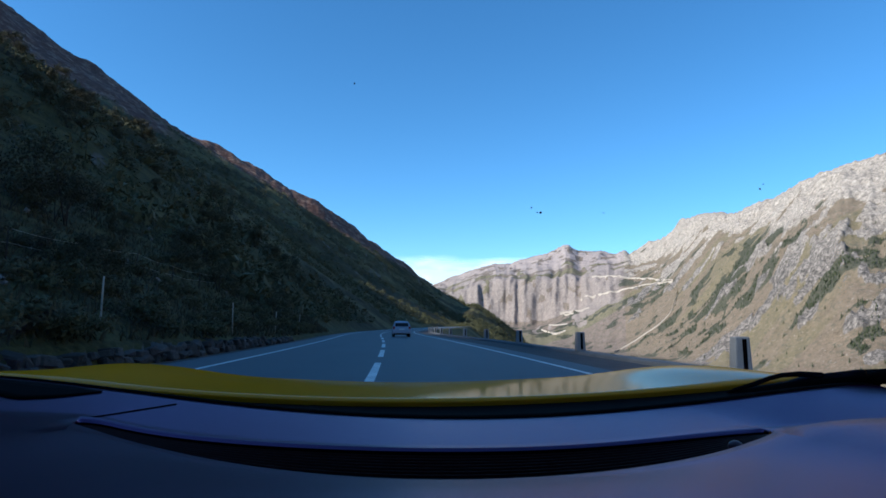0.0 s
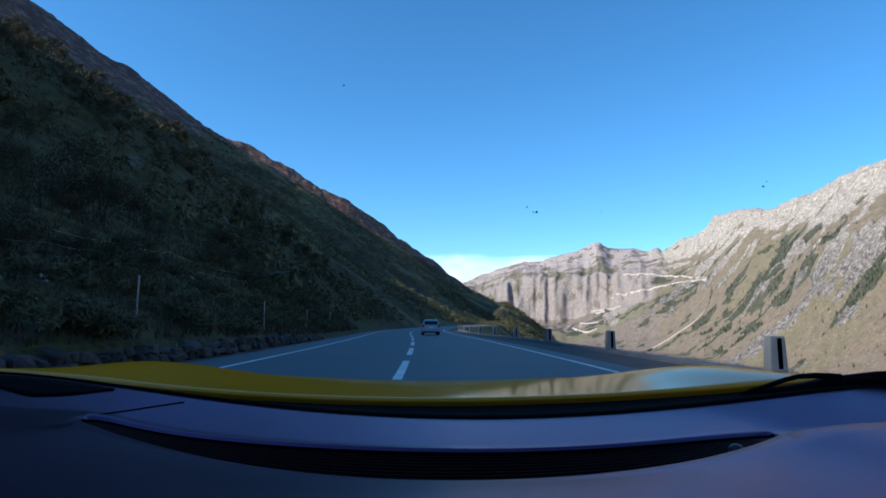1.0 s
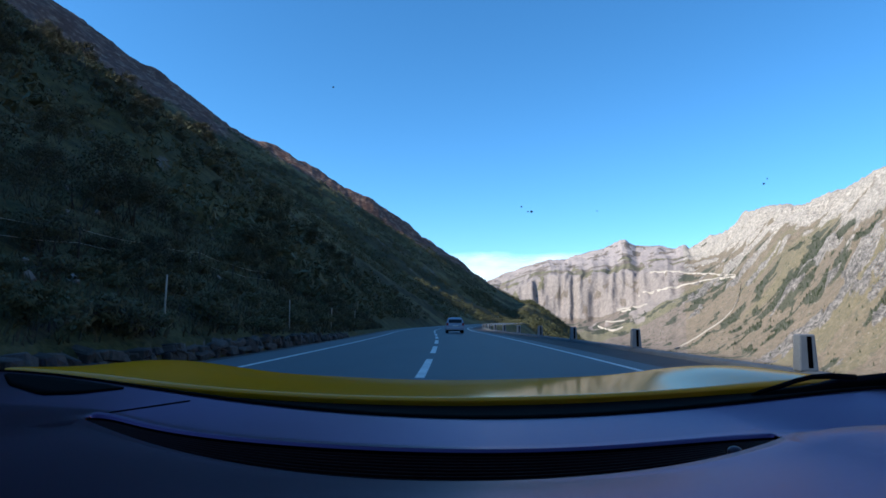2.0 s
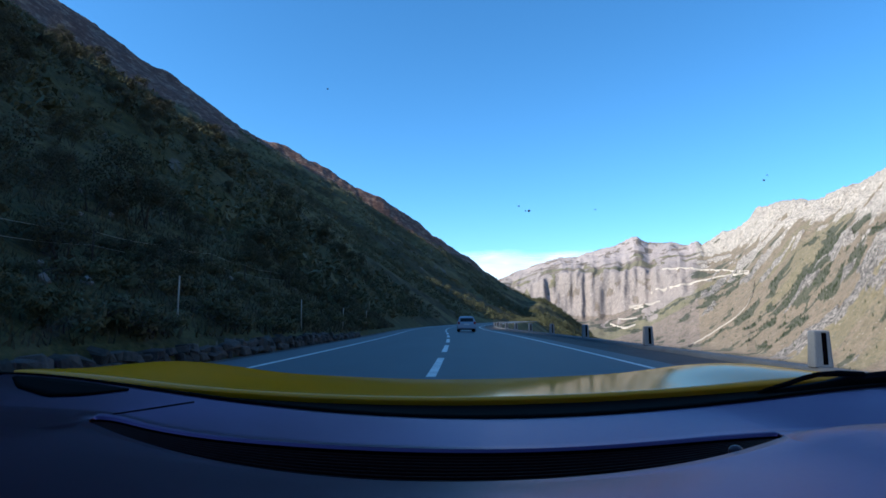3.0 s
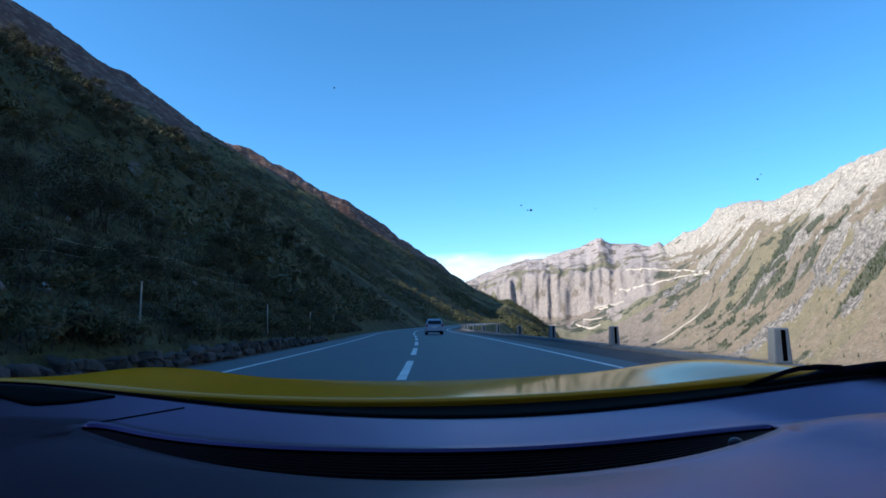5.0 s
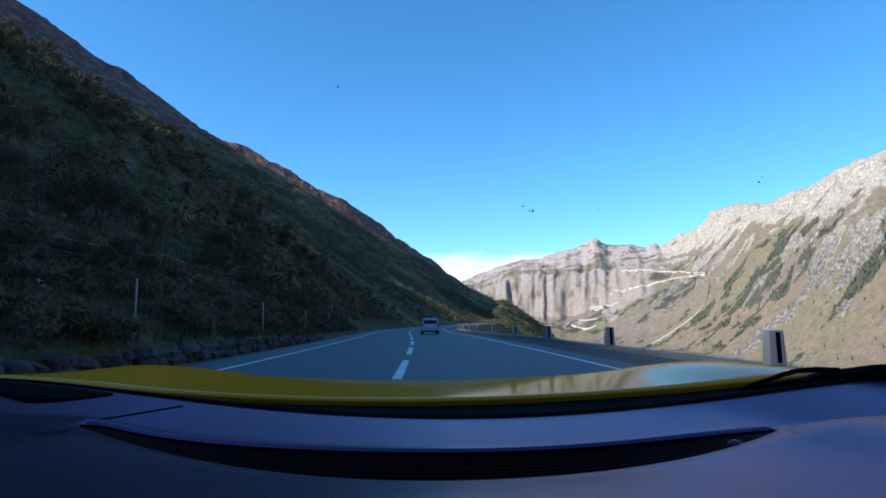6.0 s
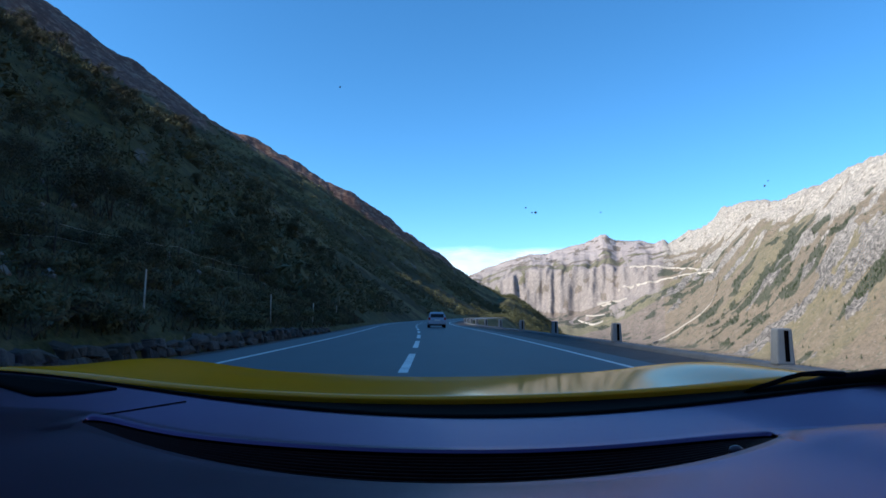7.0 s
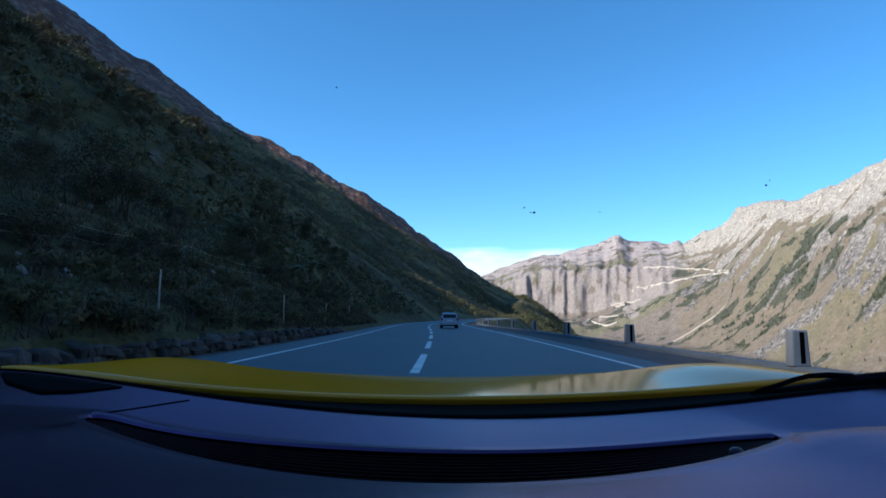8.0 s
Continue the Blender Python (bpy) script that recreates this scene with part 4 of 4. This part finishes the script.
def scrub():
    """Bushes too far off to tell apart, over the whole hillside."""
    n = 60000
    y = 20 + 1040 * rng.random(n) ** 1.2
    d = 8 + 420 * rng.random(n) ** 1.1
    low = (rng.random(n) < 0.3) & (y > 350)
    d = np.where(low, -140 + 150 * rng.random(n), d)
    x = road_x(y) - d
    keep = fbm(x / 60, y / 60, 4, 91) + 0.35 * fbm(x / 14, y / 14, 3, 95) > -0.14 - 0.2 * (y < 170) * (d < 60) + 0.7 * ease(160, 340, d) - 0.25 * (d < 8)
    keep &= (np.hypot(x, y) > 45) & ((d > 30) | (y > 50) | (d < 0)) & (heath_at(x, y) < 0.35 + 0.5 * rng.random(n))
    x, y = x[keep], y[keep]
    z = hill_z(x, y)
    size = (0.7 + 1.3 * rng.random(len(x)) ** 1.5) * (1 + 0.9 * ease(350, 600, y) * (road_x(y) - x < 50))
    per = 26
    c = np.repeat(np.stack([x, y, z + size * 0.45], 1), per, 0)
    rad = np.repeat(size, per)
    m = len(c)
    way = rng.normal(size=(m, 3))
    way /= np.linalg.norm(way, axis=1)[:, None]
    at = c + way * (rad * (0.55 + 0.45 * rng.random(m)))[:, None] * np.array([1, 1, 0.8])
    a = np.cross(way, rng.normal(size=(m, 3))) * 0.6
    b = np.cross(way, rng.normal(size=(m, 3))) * 0.6
    s = (rad * 0.30)[:, None]
    v = np.stack([at, at + a * s * 1.6, at + b * s * 1.6], 1).reshape(-1, 3)
    me = bpy.data.meshes.new("scrub")
    me.vertices.add(m * 3)
    me.vertices.foreach_set("co", v.astype(np.float32).reshape(-1))
    me.loops.add(m * 3)
    me.loops.foreach_set("vertex_index", np.arange(m * 3, dtype=np.int32))
    me.polygons.add(m)
    me.polygons.foreach_set("loop_start", np.arange(0, m * 3, 3, dtype=np.int32))
    me.update(calc_edges=True)
    me.materials.append(SCRUB_LEAF)
    tagged(new("scrub", me), "dense dark green scrub covering the shaded hillside", "scrub", kind="stuff")


scrub()


def grass():
    n = 26000
    y = 5 + 75 * rng.random(n) ** 1.3
    d = 6.3 + 16 * rng.random(n) ** 1.3
    right = rng.random(n) < 0.22
    d = np.where(right, -8.05 - 0.5 * rng.random(n), d)
    x = road_x(y) - d
    z = hill_z(x, y)
    h = (0.12 + 0.3 * rng.random(n)) * np.where(right, 0.4, 1.0)
    lean = rng.normal(size=(n, 2)) * 0.12
    wide = 0.012 + 0.014 * rng.random(n) + 0.0007 * y
    ang = rng.random(n) * 6.28
    side = np.stack([np.cos(ang), np.sin(ang), 0 * ang], 1) * wide[:, None]
    p = np.stack([x, y, z - 0.03], 1)
    tip = p + np.stack([lean[:, 0], lean[:, 1], h], 1)
    v = np.stack([p - side, p + side, tip], 1).reshape(-1, 3)
    me = mesh_from("grass", v.tolist(), np.arange(n * 3).reshape(n, 3).tolist(), GRASS, False)
    tagged(new("grass", me), "rough dry and green grass beside the road", "grass", kind="stuff")


grass()


def stone_mesh(seed):
    bm = bmesh.new()
    bmesh.ops.create_cube(bm, size=1)
    bmesh.ops.bevel(bm, geom=bm.edges[:], offset=0.13, segments=1, affect="EDGES")
    g = random.Random(seed)
    for v in bm.verts:
        v.co *= 1 + 0.28 * noise.noise(v.co * 1.6 + Vector((seed * 3.1, 0, 0)))
        v.co.x += 0.12 * v.co.z * g.uniform(-1, 1)
    me = bpy.data.meshes.new("stone")
    bm.to_mesh(me)
    bm.free()
    me.materials.append(STONE)
    return me


def retaining_wall():
    wall = empty("retaining_wall", label="low dry stone retaining wall of rough grey blocks", category="stone wall")
    shapes = [stone_mesh(k) for k in range(9)]
    g = random.Random(3)
    count = 0
    for row in range(2):
        y = 7.4 + 0.3 * g.random()
        while y < 44 and count < 300:
            w = g.choice((0.17, 0.26, 0.34, 0.52)) * g.uniform(0.85, 1.2) * (1 + 0.012 * y)
            h0 = row * 0.2 + g.uniform(-0.03, 0.03)
            if h0 + 0.14 < float(wall_height(np.array(y))) + 0.03 and g.random() < 0.97:
                p, turn = beside(y, -5.98 - 0.06 * row + g.uniform(-0.08, 0.08))
                s = new("stone", shapes[g.randrange(9)])
                s.parent = wall
                s.matrix_basis = pose(p.x, p.y, p.z + h0 + 0.09, g.uniform(-22, 22), g.uniform(-18, 18), turn + 90 + g.uniform(-20, 20)) @ Matrix.Diagonal((w, 0.42 * g.uniform(0.8, 1.2), 0.25 * g.uniform(0.55, 1.35), 1))
                count += 1
            y += w * 0.97
    return wall


retaining_wall()


def slope_rock(k):
    g = random.Random(90 + k)
    y, d = 7 + 60 * g.random() ** 1.3, 7.2 + 20 * g.random()
    at, s = on_slope(d, y), g.uniform(0.1, 0.26)
    rock = new("rock", ROCKS[k % 5])
    rock.matrix_basis = pose(at.x, at.y, at.z + 0.05, g.uniform(0, 360), g.uniform(0, 360), 0) @ Matrix.Diagonal((s * 1.4, s, s * 0.8, 1))
    return tagged(rock, "pale grey rock lying in grass on the slope", "rock", "rocks on the slope")


PALE_ROCK = worn("pale_rock", (0.07, 0.065, 0.055), (0.3, 0.275, 0.24), 2, 16, 0.95, 0.6, 0.02)
ROCKS = [stone_mesh(40 + k) for k in range(5)]
for me in ROCKS:
    me.materials[0] = PALE_ROCK
for k in range(46):
    slope_rock(k)


def snow_stake(y, d, tilt):
    at = on_slope(d, y)
    stake = part("snow_stake", tube([(0, 0, -0.2), (0, 0, 0.7), (0.01, 0, 1.4)], [0.028, 0.026, 0.024], 8), POLE)
    stake.matrix_basis = pose(at.x, at.y, at.z, tilt, tilt * 0.6, 0)
    return tagged(stake, "thin pale wooden snow stake beside the road", "snow stake", "snow stakes")


for y, d, tilt in ((16.5, 6.7, 2), (29.5, 6.6, -3), (41.0, 6.6, 1), (54.0, 6.7, 3)):
    snow_stake(y, d, tilt)


def pasture_fence():
    fence = empty("pasture_fence", label="thin wire pasture fence on weathered wooden posts", category="fence")
    tops = []
    for k in range(9):
        at = on_slope(11.2, 5.0 + 5.0 * k)
        part("fence_post", tube([(at.x, at.y, at.z - 0.3), (at.x + 0.02, at.y, at.z + 1.05)], [0.035, 0.03], 7), BARK, fence)
        tops.append(at)
    for h in (0.55, 1.0):
        pts = []
        for a, b in zip(tops, tops[1:]):
            for t in (0, 0.25, 0.5, 0.75):
                pts.append(a.lerp(b, t) + Vector((0, 0, h - 0.08 * math.sin(math.pi * t))))
        part("wire", tube(pts, 0.006, 5), POLE, fence, "thin pale wire")
    return fence


pasture_fence()


# ---- tracks, trees and snow on the far side ----
def ground_at(az, el, lo=1000.0, hi=4600.0):
    """The first place of the land that a line of sight at this bearing and height meets."""
    r = np.arange(lo, hi, 3.0)
    z = mountain_z(np.full_like(r, az), r)
    k = np.argmax(z - EYE_HEIGHT >= r * math.tan(radians(el)))
    k = k if k else len(r) - 1
    return r[k]


def mountain_track(stops, width, label):
    """A pale road cut into the slope through places given by bearing and height."""
    left, right = [], []
    pts = []
    for (a0, e0_), (a1, e1_) in zip(stops, stops[1:]):
        n = max(3, int(math.hypot(a1 - a0, e1_ - e0_) / 0.07))
        for t in np.linspace(0, 1, n, endpoint=False):
            a, e = a0 + (a1 - a0) * t, e0_ + (e1_ - e0_) * t
            pts.append((a, ground_at(a, e)))
    az = np.array([p[0] for p in pts])
    r = np.array([p[1] for p in pts])
    r = np.convolve(np.pad(r, 5, mode="edge"), np.ones(11) / 11, "valid")
    level = np.convolve(np.pad(mountain_z(az, r), 4, mode="edge"), np.ones(9) / 9, "valid") + 1.5
    rows = []
    for o, lift in ((-0.95, -5.0), (-0.6, 0.8), (0.0, 1.4), (0.6, 1.8), (0.95, -3.0)):
        rr = r + o * width
        x, y = rr * np.sin(np.radians(az)), rr * np.cos(np.radians(az))
        rows.append(np.stack([x, y, level + o * width * 0.45 + lift], -1))
    ob = new("mountain_road", grid_mesh("mountain_road", np.array(rows), TRACK))
    return tagged(ob, label, "road", kind="structure")


mountain_track([(16.74, 4.15), (18.59, 4.18), (19.95, 3.98), (22.17, 3.86), (23.46, 3.75), (23.46, 3.61), (21.72, 3.49), (19.93, 3.12), (18.56, 2.78), (17.18, 2.54), (16.0, 2.29), (15.67, 2.19)], 5, "pale switchback road climbing the far mountain side")
mountain_track([(16.46, 1.32), (15.75, 1.22), (15.04, 1.07), (14.33, 1.06), (13.85, 0.91)], 6, "pale switchback road on scree")
mountain_track([(15.1, 0.95), (14.9, 0.75), (14.5, 0.85), (14.2, 0.95)], 7, "pale spoil of stones below the bend")
mountain_track([(14.55, -0.02), (13.12, -0.19), (12.88, 0.06)], 5, "pale lower bend of the pass road")
mountain_track([(14.4, -0.55), (13.6, -0.95), (12.9, -0.8), (12.2, -0.4)], 8, "pale gravel bank in the valley head")
mountain_track([(23.87, 3.24), (23.62, 1.84), (23.16, 0.91), (22.27, -0.03), (19.81, -1.72), (18.45, -2.47)], 2.2, "thin pale stony gully running down the slope")


def conifers():
    n = 48000
    az = rng.uniform(12, 42, n)
    r = 1050 + 1500 * rng.random(n) ** 1.3
    x, y = r * np.sin(np.radians(az)), r * np.cos(np.radians(az))
    z, cover = mountain(az, r)
    keep = ((cover[:, 1] > 0.4 + 0.45 * rng.random(n)) | (rng.random(n) < 0.02)) & (z < 230) & (z > -70)
    x, y, z = x[keep], y[keep], z[keep]
    verts, faces = [], []
    for px, py, pz in zip(x, y, z):
        h = 3 + 5 * rng.random() ** 1.5
        for tier in range(4):
            zb, zt, rad = pz + h * (0.08 + 0.22 * tier), pz + h * (0.42 + 0.2 * tier), h * (0.21 - 0.042 * tier)
            k = len(verts)
            for j in range(6):
                q = rad * rng.uniform(0.7, 1.25)
                verts.append((px + q * math.cos(j * 1.047), py + q * math.sin(j * 1.047), zb + rng.uniform(-0.4, 0.3)))
            verts.append((px, py, zt))
            faces += [(k + j, k + (j + 1) % 6, k + 6) for j in range(6)]
    tagged(new("conifers", mesh_from("conifers", verts, faces, FIR, False)), "scattered dark conifers on the sunlit slope", "conifers", kind="stuff")


conifers()


def boulders():
    """Pale blocks strewn over the far slopes."""
    n = 9000
    az = rng.uniform(13, 40, n)
    r = 1000 + 1500 * rng.random(n) ** 1.4
    x, y = r * np.sin(np.radians(az)), r * np.cos(np.radians(az))
    z = mountain_z(az, r)
    keep = fbm(x / 130, y / 130, 4, 111) + 0.5 * fbm(x / 30, y / 30, 2, 113) > 0.08 + 0.002 * np.clip(z + 60, 0, 200)
    x, y, z = x[keep], y[keep], z[keep]
    verts, faces = [], []
    base = [(1, 0, 0), (-1, 0, 0), (0, 1, 0), (0, -1, 0), (0, 0, 1), (0, 0, -1)]
    tris = [(0, 2, 4), (2, 1, 4), (1, 3, 4), (3, 0, 4), (2, 0, 5), (1, 2, 5), (3, 1, 5), (0, 3, 5)]
    for px, py, pz in zip(x, y, z):
        k, s = len(verts), 0.6 + 2.0 * rng.random() ** 3
        verts += [(px + a * s * rng.uniform(0.6, 1.4), py + b * s * rng.uniform(0.6, 1.4), pz + c * s * rng.uniform(0.4, 0.9)) for a, b, c in base]
        faces += [tuple(k + i for i in t) for t in tris]
    tagged(new("boulders", mesh_from("boulders", verts, faces, BOULDER, False)), "pale boulders strewn over the grassy slopes", "boulders", kind="stuff")


boulders()
